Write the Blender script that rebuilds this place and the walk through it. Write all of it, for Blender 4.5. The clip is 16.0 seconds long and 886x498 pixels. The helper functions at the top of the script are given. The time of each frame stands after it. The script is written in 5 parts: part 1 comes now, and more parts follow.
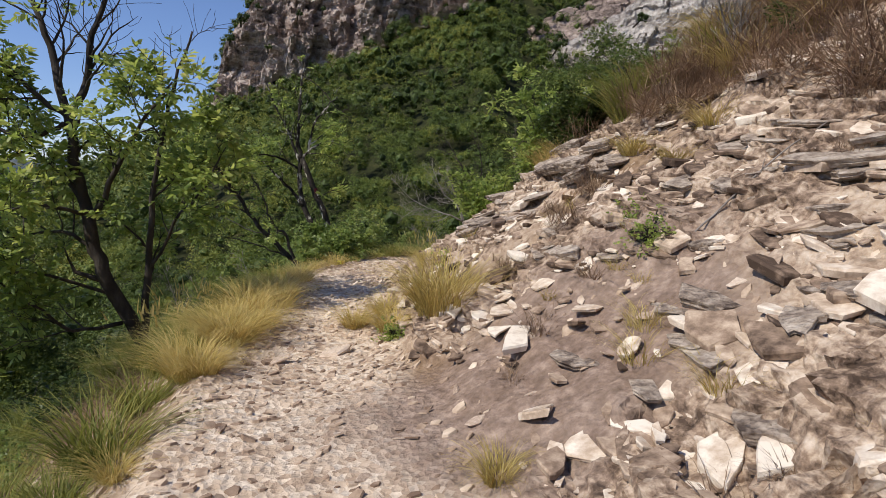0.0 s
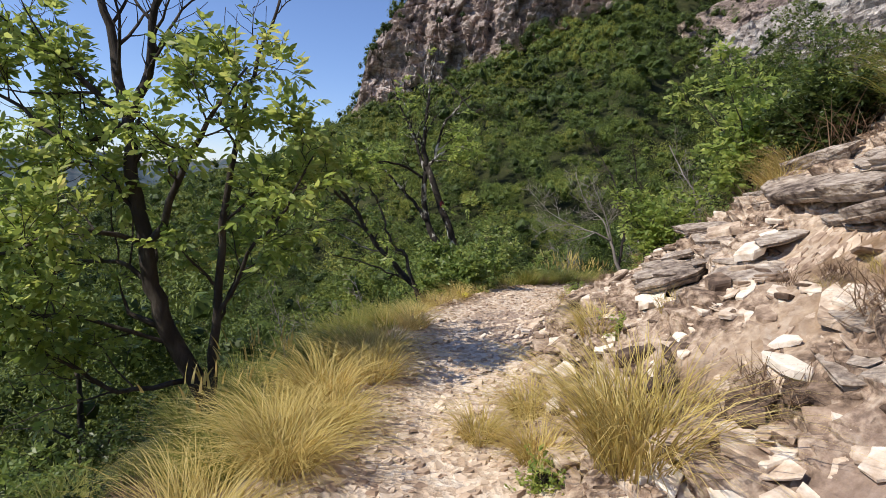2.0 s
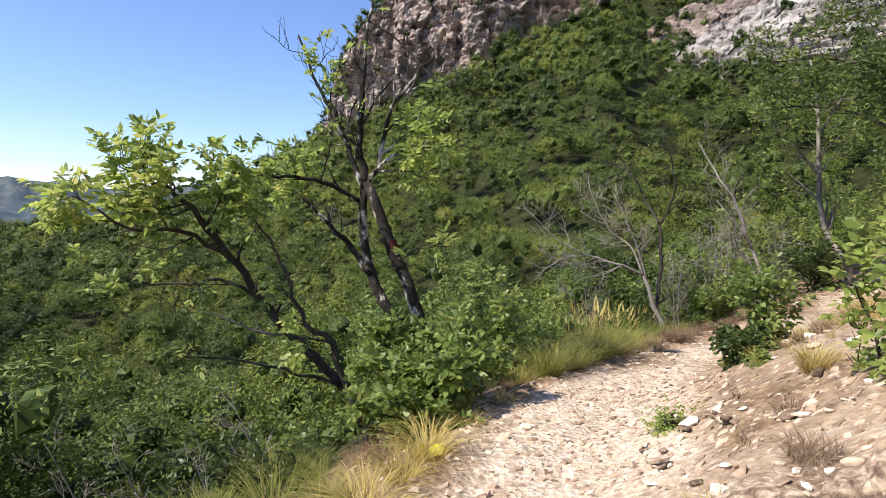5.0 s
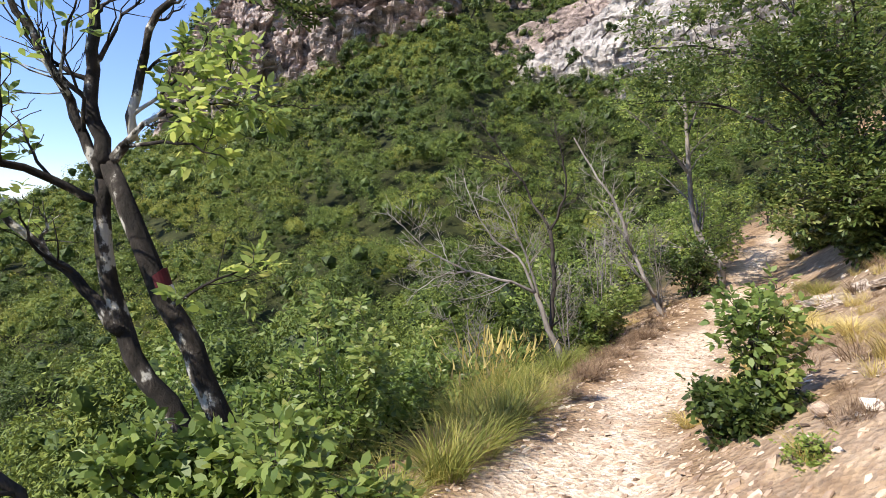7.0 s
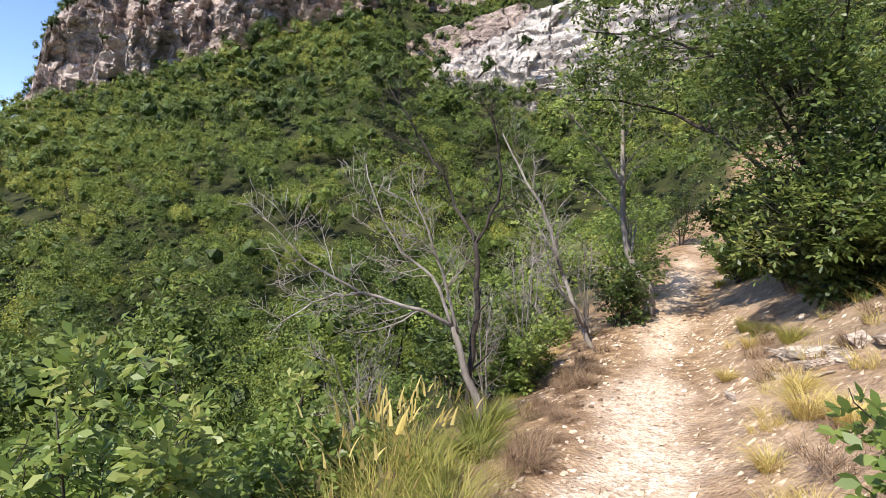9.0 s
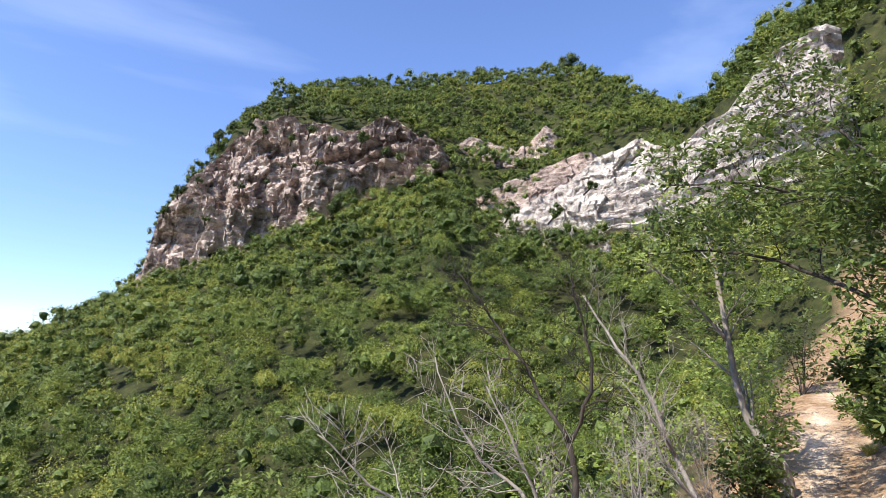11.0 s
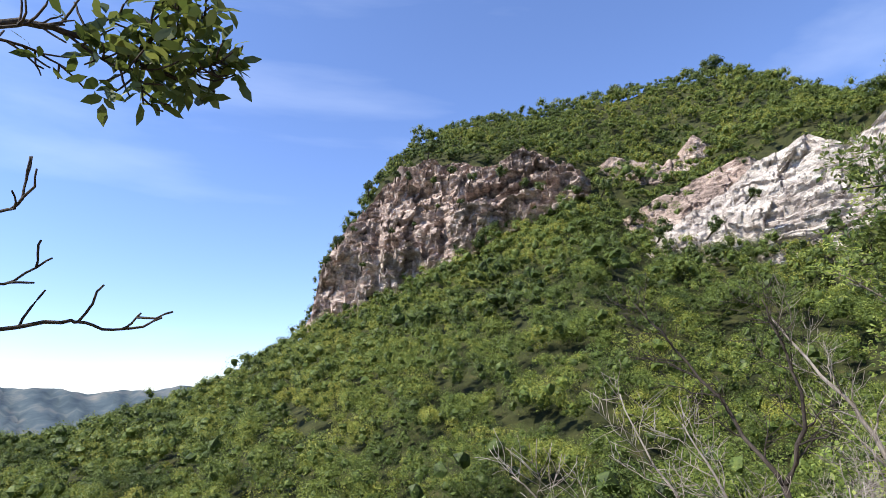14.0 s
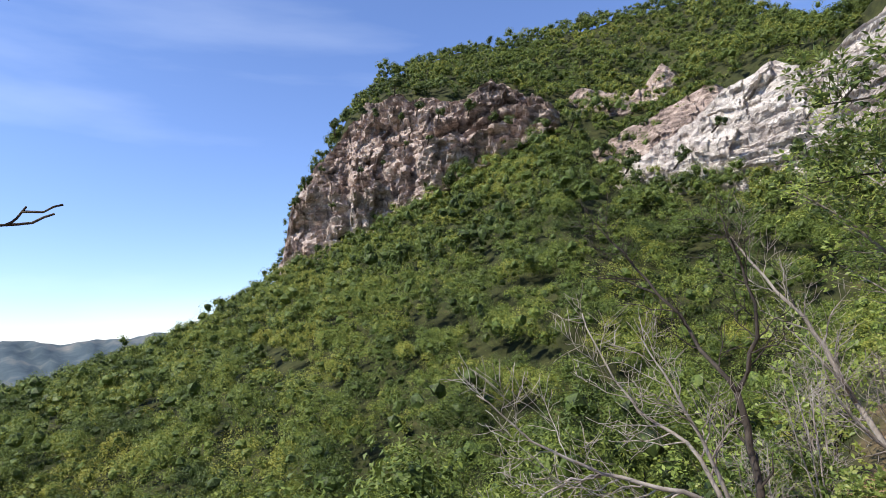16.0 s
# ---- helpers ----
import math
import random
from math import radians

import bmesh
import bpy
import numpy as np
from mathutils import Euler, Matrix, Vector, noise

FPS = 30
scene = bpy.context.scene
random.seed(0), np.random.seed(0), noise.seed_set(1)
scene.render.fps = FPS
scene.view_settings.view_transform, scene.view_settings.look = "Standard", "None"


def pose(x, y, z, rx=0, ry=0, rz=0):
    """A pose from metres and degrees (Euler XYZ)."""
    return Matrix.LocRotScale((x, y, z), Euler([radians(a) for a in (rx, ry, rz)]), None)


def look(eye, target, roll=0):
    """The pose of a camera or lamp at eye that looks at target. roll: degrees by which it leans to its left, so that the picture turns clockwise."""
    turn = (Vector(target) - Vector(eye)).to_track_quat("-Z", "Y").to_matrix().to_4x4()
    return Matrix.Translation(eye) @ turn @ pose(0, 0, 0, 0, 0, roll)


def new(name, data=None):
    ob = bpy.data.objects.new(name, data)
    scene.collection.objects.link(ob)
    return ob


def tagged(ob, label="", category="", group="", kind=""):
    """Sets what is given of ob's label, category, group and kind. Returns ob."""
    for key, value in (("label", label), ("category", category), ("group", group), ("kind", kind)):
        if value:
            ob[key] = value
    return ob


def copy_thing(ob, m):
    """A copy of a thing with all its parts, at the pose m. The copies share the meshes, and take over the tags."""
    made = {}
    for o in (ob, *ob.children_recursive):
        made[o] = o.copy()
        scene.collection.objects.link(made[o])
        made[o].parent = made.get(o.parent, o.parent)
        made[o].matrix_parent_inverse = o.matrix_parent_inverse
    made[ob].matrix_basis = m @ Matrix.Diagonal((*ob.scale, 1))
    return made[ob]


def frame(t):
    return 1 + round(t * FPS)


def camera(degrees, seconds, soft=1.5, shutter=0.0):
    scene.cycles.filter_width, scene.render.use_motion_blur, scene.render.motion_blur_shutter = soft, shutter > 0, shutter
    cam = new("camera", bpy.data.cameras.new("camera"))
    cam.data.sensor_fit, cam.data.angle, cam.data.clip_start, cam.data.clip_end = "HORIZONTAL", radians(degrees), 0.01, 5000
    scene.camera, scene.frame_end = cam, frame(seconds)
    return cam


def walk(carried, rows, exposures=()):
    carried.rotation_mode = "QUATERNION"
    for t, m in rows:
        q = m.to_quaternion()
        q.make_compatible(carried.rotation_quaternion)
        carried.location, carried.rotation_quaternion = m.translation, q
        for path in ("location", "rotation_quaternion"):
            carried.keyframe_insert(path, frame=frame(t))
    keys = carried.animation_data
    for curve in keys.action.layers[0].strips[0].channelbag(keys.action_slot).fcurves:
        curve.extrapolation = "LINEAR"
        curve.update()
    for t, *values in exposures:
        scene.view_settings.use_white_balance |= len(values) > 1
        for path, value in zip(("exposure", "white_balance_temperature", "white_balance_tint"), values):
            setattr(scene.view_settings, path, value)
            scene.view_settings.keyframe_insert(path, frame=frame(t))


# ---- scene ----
cam = camera(74.7, 16.0, soft=0.7)
PATH = [
    (0, (3.257, 2.463, 1.318), (3.944, 4.332, 1.132), 2.7),
    (0.5, (3.36, 2.975, 1.384), (3.953, 4.876, 1.208), 4.8),
    (1, (3.493, 3.429, 1.435), (3.933, 5.376, 1.313), 5.0),
    (1.5, (3.592, 3.851, 1.454), (3.894, 5.818, 1.258), 2.5),
    (2, (3.629, 4.459, 1.501), (3.889, 6.432, 1.305), 3.9),
    (2.5, (3.783, 5.09, 1.519), (3.995, 7.076, 1.413), 4.8),
    (3, (3.924, 5.664, 1.587), (4.167, 7.645, 1.473), 1.1),
    (3.2, (3.947, 5.961, 1.574), (4.224, 7.938, 1.458), 0.4),
    (5.3, (4.556, 9.19, 1.688), (4.911, 11.152, 1.533), 2.1),
    (5.5, (4.639, 9.42, 1.673), (5.072, 11.366, 1.512), 5.4),
    (6, (4.745, 10.072, 1.558), (5.368, 11.962, 1.36), 3.8),
    (6.5, (4.871, 10.703, 1.536), (5.559, 12.573, 1.368), 0.0),
    (7, (5.064, 11.245, 1.624), (5.869, 13.073, 1.522), 0.2),
    (7.5, (5.192, 11.792, 1.571), (6.121, 13.556, 1.424), 0.8),
    (8, (5.414, 12.315, 1.56), (6.475, 14.007, 1.446), -0.5),
    (8.5, (5.805, 12.789, 1.62), (6.891, 14.466, 1.511), 1.8),
    (9, (6.138, 13.287, 1.648), (7.234, 14.958, 1.563), 4.2),
    (9.5, (6.416, 13.743, 1.822), (7.46, 15.444, 1.694), 2.8),
    (10, (6.56, 13.885, 2.023), (7.465, 15.663, 2.15), 0.2),
    (10.2, (6.583, 13.931, 2.065), (7.495, 15.698, 2.286), 1.0),
    (12.3, (6.342, 13.856, 2.197), (6.964, 15.681, 2.726), -0.6),
    (12.5, (6.325, 13.865, 2.21), (6.911, 15.696, 2.758), -1.0),
    (13, (6.295, 13.867, 2.213), (6.785, 15.728, 2.76), -0.5),
    (13.5, (6.26, 13.879, 2.21), (6.659, 15.767, 2.737), -0.0),
    (14, (6.247, 13.88, 2.205), (6.593, 15.783, 2.713), -0.6),
    (14.5, (6.264, 13.874, 2.211), (6.659, 15.764, 2.73), -1.1),
    (15, (6.294, 13.885, 2.189), (6.77, 15.773, 2.643), -1.1),
    (15.5, (6.337, 13.879, 2.156), (6.861, 15.771, 2.538), -1.4),
    (16, (6.364, 13.964, 2.108), (6.807, 15.892, 2.404), -3.0),
]
walk(cam, [(t, look(eye, target, roll)) for t, eye, target, roll in PATH],
     [(0, -0.05), (1.5, 0.15), (3, 0.4), (5.5, 0.76), (8, 0.95), (9, 0.94), (10, 1.02), (12.5, 1.12), (14.5, 0.95), (16, 0.82)])

# ---- sky and sun ----
SUN_AZ, SUN_EL = -104.0, 47.0          # degrees: azimuth from +y towards +x, elevation
world = bpy.data.worlds.new("sky")
scene.world = world
world.use_nodes = True
wn, wl = world.node_tree.nodes, world.node_tree.links
sky = wn.new("ShaderNodeTexSky")
sky.sky_type, sky.sun_disc = "NISHITA", False
sky.sun_elevation, sky.sun_rotation = radians(SUN_EL), radians(SUN_AZ)
sky.altitude, sky.air_density, sky.dust_density, sky.ozone_density = 300, 1.0, 0.15, 6.5
wtc = wn.new("ShaderNodeTexCoord")
wmap = wn.new("ShaderNodeMapping")
wmap.inputs["Rotation"].default_value = (0.5, 0.35, 0.3)
wmap.inputs["Scale"].default_value = (0.9, 3.0, 6.0)
wnoise = wn.new("ShaderNodeTexNoise")
wnoise.inputs["Scale"].default_value = 1.3
wnoise.inputs["Detail"].default_value = 6.0
wramp = wn.new("ShaderNodeValToRGB")
wramp.color_ramp.elements[0].position, wramp.color_ramp.elements[1].position = 0.52, 0.9
wramp.color_ramp.elements[1].color = (0.2, 0.2, 0.2, 1)
wmix = wn.new("ShaderNodeMixRGB")
wmix.inputs[2].default_value = (7.5, 8.0, 8.6, 1)
wl.new(wtc.outputs["Generated"], wmap.inputs["Vector"])
wl.new(wmap.outputs["Vector"], wnoise.inputs["Vector"])
wl.new(wnoise.outputs["Fac"], wramp.inputs["Fac"])
wl.new(wramp.outputs["Color"], wmix.inputs[0])
wtint = wn.new("ShaderNodeMixRGB")
wtint.blend_type = "MULTIPLY"
wtint.inputs[0].default_value = 1.0
wtint.inputs[2].default_value = (1.06, 0.97, 1.07, 1)
wl.new(sky.outputs["Color"], wtint.inputs[1])
wl.new(wtint.outputs["Color"], wmix.inputs[1])
wl.new(wmix.outputs["Color"], wn["Background"].inputs["Color"])
wn["Background"].inputs["Strength"].default_value = 0.125
sun = new("sun", bpy.data.lights.new("sun", "SUN"))
sun.data.energy, sun.data.angle, sun.data.color = 4.6, radians(0.53), (1.0, 0.925, 0.81)
sa, se = radians(SUN_AZ), radians(SUN_EL)
SUN_DIR = Vector((math.sin(sa) * math.cos(se), math.cos(sa) * math.cos(se), math.sin(se)))
sun.rotation_mode = "QUATERNION"
sun.rotation_quaternion = SUN_DIR.to_track_quat("Z", "Y")


# ---- materials ----
def material(name, stops, scale=4.0, rough=0.85, bump=0.3, bump_scale=None, detail=6.0, big=0.3, big_amount=0.35,
             per="none", translucent=0.0, stretch=(1, 1, 1), spec=0.3, chips=0.0, deep=0.05, vary=0.45):
    """Colours run through stops by grain noise, shifted by a broad noise and by each piece's own random value."""
    m = bpy.data.materials.new(name)
    m.use_nodes = True
    n, l = m.node_tree.nodes, m.node_tree.links
    b = n["Principled BSDF"]
    b.inputs["Roughness"].default_value = rough
    b.inputs["Specular IOR Level"].default_value = spec
    tc = n.new("ShaderNodeTexCoord")
    mp = n.new("ShaderNodeMapping")
    mp.inputs["Scale"].default_value = stretch
    geo = n.new("ShaderNodeNewGeometry")
    l.new(geo.outputs["Position"] if per in ("none", "island", "tone") else tc.outputs["Object"], mp.inputs["Vector"])
    g = n.new("ShaderNodeTexNoise")
    g.inputs["Scale"].default_value, g.inputs["Detail"].default_value = scale, detail
    g.inputs["Roughness"].default_value = 0.62
    l.new(mp.outputs["Vector"], g.inputs["Vector"])
    w = n.new("ShaderNodeTexNoise")
    w.inputs["Scale"].default_value, w.inputs["Detail"].default_value = big, 3.0
    l.new(geo.outputs["Position"], w.inputs["Vector"])
    mix = n.new("ShaderNodeMath")
    mix.operation = "MULTIPLY_ADD"
    mix.inputs[1].default_value = big_amount * 2
    l.new(w.outputs["Fac"], mix.inputs[0])
    sub = n.new("ShaderNodeMath")
    sub.operation = "SUBTRACT"
    sub.inputs[1].default_value = big_amount
    l.new(g.outputs["Fac"], mix.inputs[2])
    l.new(mix.outputs[0], sub.inputs[0])
    last = sub.outputs[0]
    if per != "none":
        if per == "object":
            rnd = n.new("ShaderNodeObjectInfo").outputs["Random"]
        else:
            rnd = geo.outputs["Random Per Island"]
        add = n.new("ShaderNodeMath")
        add.operation = "MULTIPLY_ADD"
        add.inputs[1].default_value = vary
        if per == "tone":
            tone = n.new("ShaderNodeAttribute")
            tone.attribute_name = "tone"
            rnd = tone.outputs["Fac"]
        l.new(rnd, add.inputs[0])
        l.new(last, add.inputs[2])
        off = n.new("ShaderNodeMath")
        off.operation = "SUBTRACT"
        off.inputs[1].default_value = vary * 0.5
        l.new(add.outputs[0], off.inputs[0])
        last = off.outputs[0]
    ramp = n.new("ShaderNodeValToRGB")
    cr = ramp.color_ramp
    while len(cr.elements) < len(stops):
        cr.elements.new(0.5)
    for e, (p, c) in zip(cr.elements, stops):
        e.position, e.color = p, (*c, 1)
    l.new(last, ramp.inputs["Fac"])
    l.new(ramp.outputs["Color"], b.inputs["Base Color"])
    if bump:
        bp = n.new("ShaderNodeBump")
        bp.inputs["Strength"].default_value = bump
        bp.inputs["Distance"].default_value = deep
        h = n.new("ShaderNodeTexNoise")
        h.inputs["Scale"].default_value = bump_scale or scale * 2
        h.inputs["Detail"].default_value = 8.0
        h.inputs["Roughness"].default_value = 0.7
        l.new(mp.outputs["Vector"], h.inputs["Vector"])
        if chips:
            v = n.new("ShaderNodeTexVoronoi")
            v.inputs["Scale"].default_value = chips
            l.new(mp.outputs["Vector"], v.inputs["Vector"])
            sm = n.new("ShaderNodeMath")
            sm.operation = "ADD"
            l.new(h.outputs["Fac"], sm.inputs[0])
            l.new(v.outputs["Distance"], sm.inputs[1])
            l.new(sm.outputs[0], bp.inputs["Height"])
        else:
            l.new(h.outputs["Fac"], bp.inputs["Height"])
        l.new(bp.outputs["Normal"], b.inputs["Normal"])
    if translucent:
        tr = n.new("ShaderNodeBsdfTranslucent")
        hs = n.new("ShaderNodeHueSaturation")
        hs.inputs["Value"].default_value = 1.8
        hs.inputs["Hue"].default_value = 0.48
        l.new(ramp.outputs["Color"], hs.inputs["Color"])
        l.new(hs.outputs["Color"], tr.inputs["Color"])
        ms = n.new("ShaderNodeMixShader")
        ms.inputs["Fac"].default_value = translucent
        l.new(b.outputs["BSDF"], ms.inputs[1])
        l.new(tr.outputs["BSDF"], ms.inputs[2])
        l.new(ms.outputs["Shader"], n["Material Output"].inputs["Surface"])
    return m


M_ROCK = material("rock_shale", [(0.3, (0.1, 0.072, 0.056)), (0.43, (0.3, 0.235, 0.185)), (0.58, (0.52, 0.43, 0.345)), (0.78, (0.74, 0.66, 0.57))],
                  scale=13, bump=0.9, bump_scale=34, big=1.6, big_amount=0.3, chips=26, stretch=(1, 1, 1.6), deep=0.03)
M_STONE = material("loose_stone", [(0.15, (0.24, 0.165, 0.12)), (0.4, (0.43, 0.325, 0.245)), (0.65, (0.6, 0.48, 0.375)), (0.9, (0.74, 0.64, 0.53))],
                   scale=9, bump=0.35, per="object")
M_CHIPS = material("stone_chips", [(0.15, (0.17, 0.11, 0.075)), (0.4, (0.38, 0.275, 0.195)), (0.65, (0.6, 0.475, 0.355)), (0.9, (0.77, 0.67, 0.55))],
                   scale=9, bump=0.3, per="island")
M_PLATES = material("shale_plates", [(0.18, (0.08, 0.052, 0.036)), (0.38, (0.29, 0.205, 0.145)), (0.58, (0.55, 0.43, 0.32)), (0.8, (0.82, 0.73, 0.61))],
                    scale=11, bump=0.5, bump_scale=30, per="island", vary=0.6, big=0.9, big_amount=0.2, deep=0.02)
M_PLATE = material("shale_plate", [(0.18, (0.08, 0.052, 0.036)), (0.38, (0.29, 0.205, 0.145)), (0.58, (0.55, 0.43, 0.32)), (0.8, (0.82, 0.73, 0.61))],
                    scale=11, bump=0.5, bump_scale=30, per="object", vary=0.6, big=0.9, big_amount=0.2, deep=0.02)
M_CLIFF = material("cliff_rock", [(0.28, (0.085, 0.064, 0.055)), (0.4, (0.26, 0.2, 0.172)), (0.54, (0.44, 0.352, 0.305)), (0.72, (0.63, 0.54, 0.48))],
                   scale=0.35, bump=1.0, bump_scale=0.9, big=0.05, stretch=(1, 1, 2.0), deep=0.8)
M_WHITE = material("pale_cliff_rock", [(0.28, (0.14, 0.118, 0.105)), (0.4, (0.35, 0.305, 0.28)), (0.56, (0.54, 0.495, 0.455)), (0.76, (0.7, 0.66, 0.61))],
                   scale=0.5, bump=1.0, bump_scale=1.2, big=0.06, deep=0.8)
M_FOREST = material("forest_leaf", [(0.12, (0.016, 0.028, 0.007)), (0.36, (0.072, 0.108, 0.02)), (0.58, (0.155, 0.197, 0.034)), (0.85, (0.29, 0.28, 0.05))],
                    scale=1.4, bump=0, big=0.05, big_amount=0.2, per="tone", vary=0.5, translucent=0.13, rough=0.6)
M_LEAF = material("broad_leaf", [(0.1, (0.085, 0.135, 0.03)), (0.42, (0.19, 0.265, 0.058)), (0.7, (0.31, 0.37, 0.1)), (0.92, (0.44, 0.41, 0.14))],
                  scale=0.9, bump=0, big=0.4, big_amount=0.25, per="island", translucent=0.48, rough=0.5, spec=0.4)
# dark leaf kinds; also carries the painted shade under the overhanging tree
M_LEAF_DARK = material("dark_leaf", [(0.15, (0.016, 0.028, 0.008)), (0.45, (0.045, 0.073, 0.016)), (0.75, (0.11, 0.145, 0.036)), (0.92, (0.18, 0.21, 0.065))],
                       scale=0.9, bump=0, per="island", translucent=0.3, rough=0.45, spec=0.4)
M_LEAF_MID = material("hazel_leaf", [(0.1, (0.05, 0.085, 0.02)), (0.42, (0.125, 0.185, 0.042)), (0.7, (0.22, 0.28, 0.075)), (0.92, (0.35, 0.35, 0.12))],
                      scale=0.9, bump=0, big=0.4, big_amount=0.25, per="island", translucent=0.4, rough=0.45, spec=0.45)
M_LEAF_OAK = material("oak_leaf", [(0.12, (0.028, 0.05, 0.012)), (0.44, (0.075, 0.115, 0.026)), (0.72, (0.15, 0.195, 0.05)), (0.92, (0.25, 0.26, 0.085))],
                      scale=0.9, bump=0, per="island", translucent=0.33, rough=0.45, spec=0.4)
M_LEAF_RUST = material("turning_leaf", [(0.15, (0.06, 0.06, 0.012)), (0.5, (0.13, 0.13, 0.022)), (0.8, (0.24, 0.12, 0.04))],
                       scale=0.9, bump=0, per="island", translucent=0.3, rough=0.55)
M_BARK = material("dark_bark", [(0.25, (0.02, 0.016, 0.013)), (0.5, (0.05, 0.04, 0.033)), (0.7, (0.11, 0.095, 0.08)), (0.9, (0.22, 0.2, 0.18))],
                  scale=7, bump=0.6, bump_scale=22, stretch=(1, 1, 0.35))
M_LICHEN = material("lichen_bark", [(0.42, (0.016, 0.013, 0.01)), (0.55, (0.042, 0.034, 0.028)), (0.595, (0.1, 0.088, 0.074)), (0.63, (0.5, 0.48, 0.43))],
                    scale=7, bump=0.7, bump_scale=26, stretch=(1, 1, 0.6), big=4.0, big_amount=0.3)
M_DEAD = material("dead_wood", [(0.2, (0.1, 0.085, 0.072)), (0.5, (0.24, 0.21, 0.185)), (0.8, (0.45, 0.42, 0.38))],
                  scale=6, bump=0.4, bump_scale=18, stretch=(1, 1, 0.4))
M_DRY = material("dry_grass", [(0.1, (0.2, 0.15, 0.045)), (0.45, (0.42, 0.34, 0.1)), (0.8, (0.62, 0.52, 0.22))],
                 scale=2.0, bump=0, per="island", translucent=0.3, rough=0.6)
M_GREEN = material("green_grass", [(0.1, (0.07, 0.095, 0.018)), (0.45, (0.18, 0.2, 0.04)), (0.8, (0.38, 0.34, 0.1))],
                   scale=2.0, bump=0, per="island", translucent=0.3, rough=0.6)
M_BROWN = material("withered_scrub", [(0.1, (0.07, 0.043, 0.026)), (0.45, (0.21, 0.14, 0.085)), (0.8, (0.38, 0.28, 0.18))],
                   scale=2.0, bump=0, per="island", translucent=0.2, rough=0.8)


def ground_material():
    """Pale trodden scree on the path, brown soil and litter off it, by slope-free attributes of the sheet."""
    m = bpy.data.materials.new("ground_soil")
    m.use_nodes = True
    n, l = m.node_tree.nodes, m.node_tree.links
    b = n["Principled BSDF"]
    b.inputs["Roughness"].default_value = 0.92
    b.inputs["Specular IOR Level"].default_value = 0.2
    geo = n.new("ShaderNodeNewGeometry")

    def noise_node(scale, detail=6.0):
        t = n.new("ShaderNodeTexNoise")
        t.inputs["Scale"].default_value, t.inputs["Detail"].default_value = scale, detail
        t.inputs["Roughness"].default_value = 0.65
        l.new(geo.outputs["Position"], t.inputs["Vector"])
        return t.outputs["Fac"]

    def ramp_node(fac, stops):
        r = n.new("ShaderNodeValToRGB")
        while len(r.color_ramp.elements) < len(stops):
            r.color_ramp.elements.new(0.5)
        for e, (p, c) in zip(r.color_ramp.elements, stops):
            e.position, e.color = p, (*c, 1)
        l.new(fac, r.inputs["Fac"])
        return r.outputs["Color"]

    vor = n.new("ShaderNodeTexVoronoi")
    vor.inputs["Scale"].default_value = 22
    l.new(geo.outputs["Position"], vor.inputs["Vector"])
    vcol = n.new("ShaderNodeSeparateColor")
    l.new(vor.outputs["Color"], vcol.inputs[0])
    av = n.new("ShaderNodeMath")
    av.operation = "MULTIPLY_ADD"
    av.inputs[1].default_value = 0.35
    l.new(vcol.outputs[0], av.inputs[0])
    half = n.new("ShaderNodeMath")
    half.operation = "MULTIPLY"
    half.inputs[1].default_value = 0.7
    l.new(noise_node(6), half.inputs[0])
    l.new(half.outputs[0], av.inputs[2])
    scree = ramp_node(av.outputs[0], [(0.15, (0.22, 0.155, 0.115)), (0.36, (0.45, 0.335, 0.24)), (0.58, (0.66, 0.53, 0.405)), (0.8, (0.78, 0.68, 0.56))])
    soil = ramp_node(noise_node(5), [(0.3, (0.11, 0.065, 0.038)), (0.5, (0.26, 0.17, 0.1)), (0.7, (0.44, 0.315, 0.19))])
    # woodland floor: greenish litter, darkened so gaps between crowns look shaded
    litter_shade = ramp_node(noise_node(0.6), [(0.35, (0.016, 0.02, 0.007)), (0.55, (0.034, 0.04, 0.012)), (0.7, (0.065, 0.058, 0.024))])
    slate = ramp_node(noise_node(11, 9), [(0.3, (0.13, 0.088, 0.066)), (0.52, (0.26, 0.185, 0.145)), (0.72, (0.46, 0.35, 0.28))])
    grain = n.new("ShaderNodeMath")
    grain.operation = "MULTIPLY_ADD"
    grain.inputs[1].default_value = 0.45
    l.new(noise_node(2.2, 4), grain.inputs[0])
    fine_grain = n.new("ShaderNodeMath")
    fine_grain.operation = "MULTIPLY"
    fine_grain.inputs[1].default_value = 0.6
    l.new(noise_node(16, 8), fine_grain.inputs[0])
    l.new(fine_grain.outputs[0], grain.inputs[2])
    rock = ramp_node(grain.outputs[0], [(0.41, (0.09, 0.06, 0.042)), (0.49, (0.27, 0.19, 0.135)), (0.56, (0.5, 0.385, 0.285)), (0.68, (0.74, 0.63, 0.51))])
    last = litter_shade
    for attribute, colour in (("soil", soil), ("scree", scree), ("rock", rock), ("slate", slate)):
        a = n.new("ShaderNodeAttribute")
        a.attribute_name = attribute
        mx = n.new("ShaderNodeMixRGB")
        l.new(a.outputs["Fac"], mx.inputs[0])
        l.new(last, mx.inputs[1])
        l.new(colour, mx.inputs[2])
        last = mx.outputs["Color"]
    l.new(last, b.inputs["Base Color"])
    bp = n.new("ShaderNodeBump")
    bp.inputs["Strength"].default_value, bp.inputs["Distance"].default_value = 0.6, 0.045
    hs = n.new("ShaderNodeMath")
    hs.operation = "ADD"
    l.new(vor.outputs["Distance"], hs.inputs[0])
    l.new(noise_node(30, 8), hs.inputs[1])
    l.new(hs.outputs[0], bp.inputs["Height"])
    l.new(bp.outputs["Normal"], b.inputs["Normal"])
    return m


M_GROUND = ground_material()


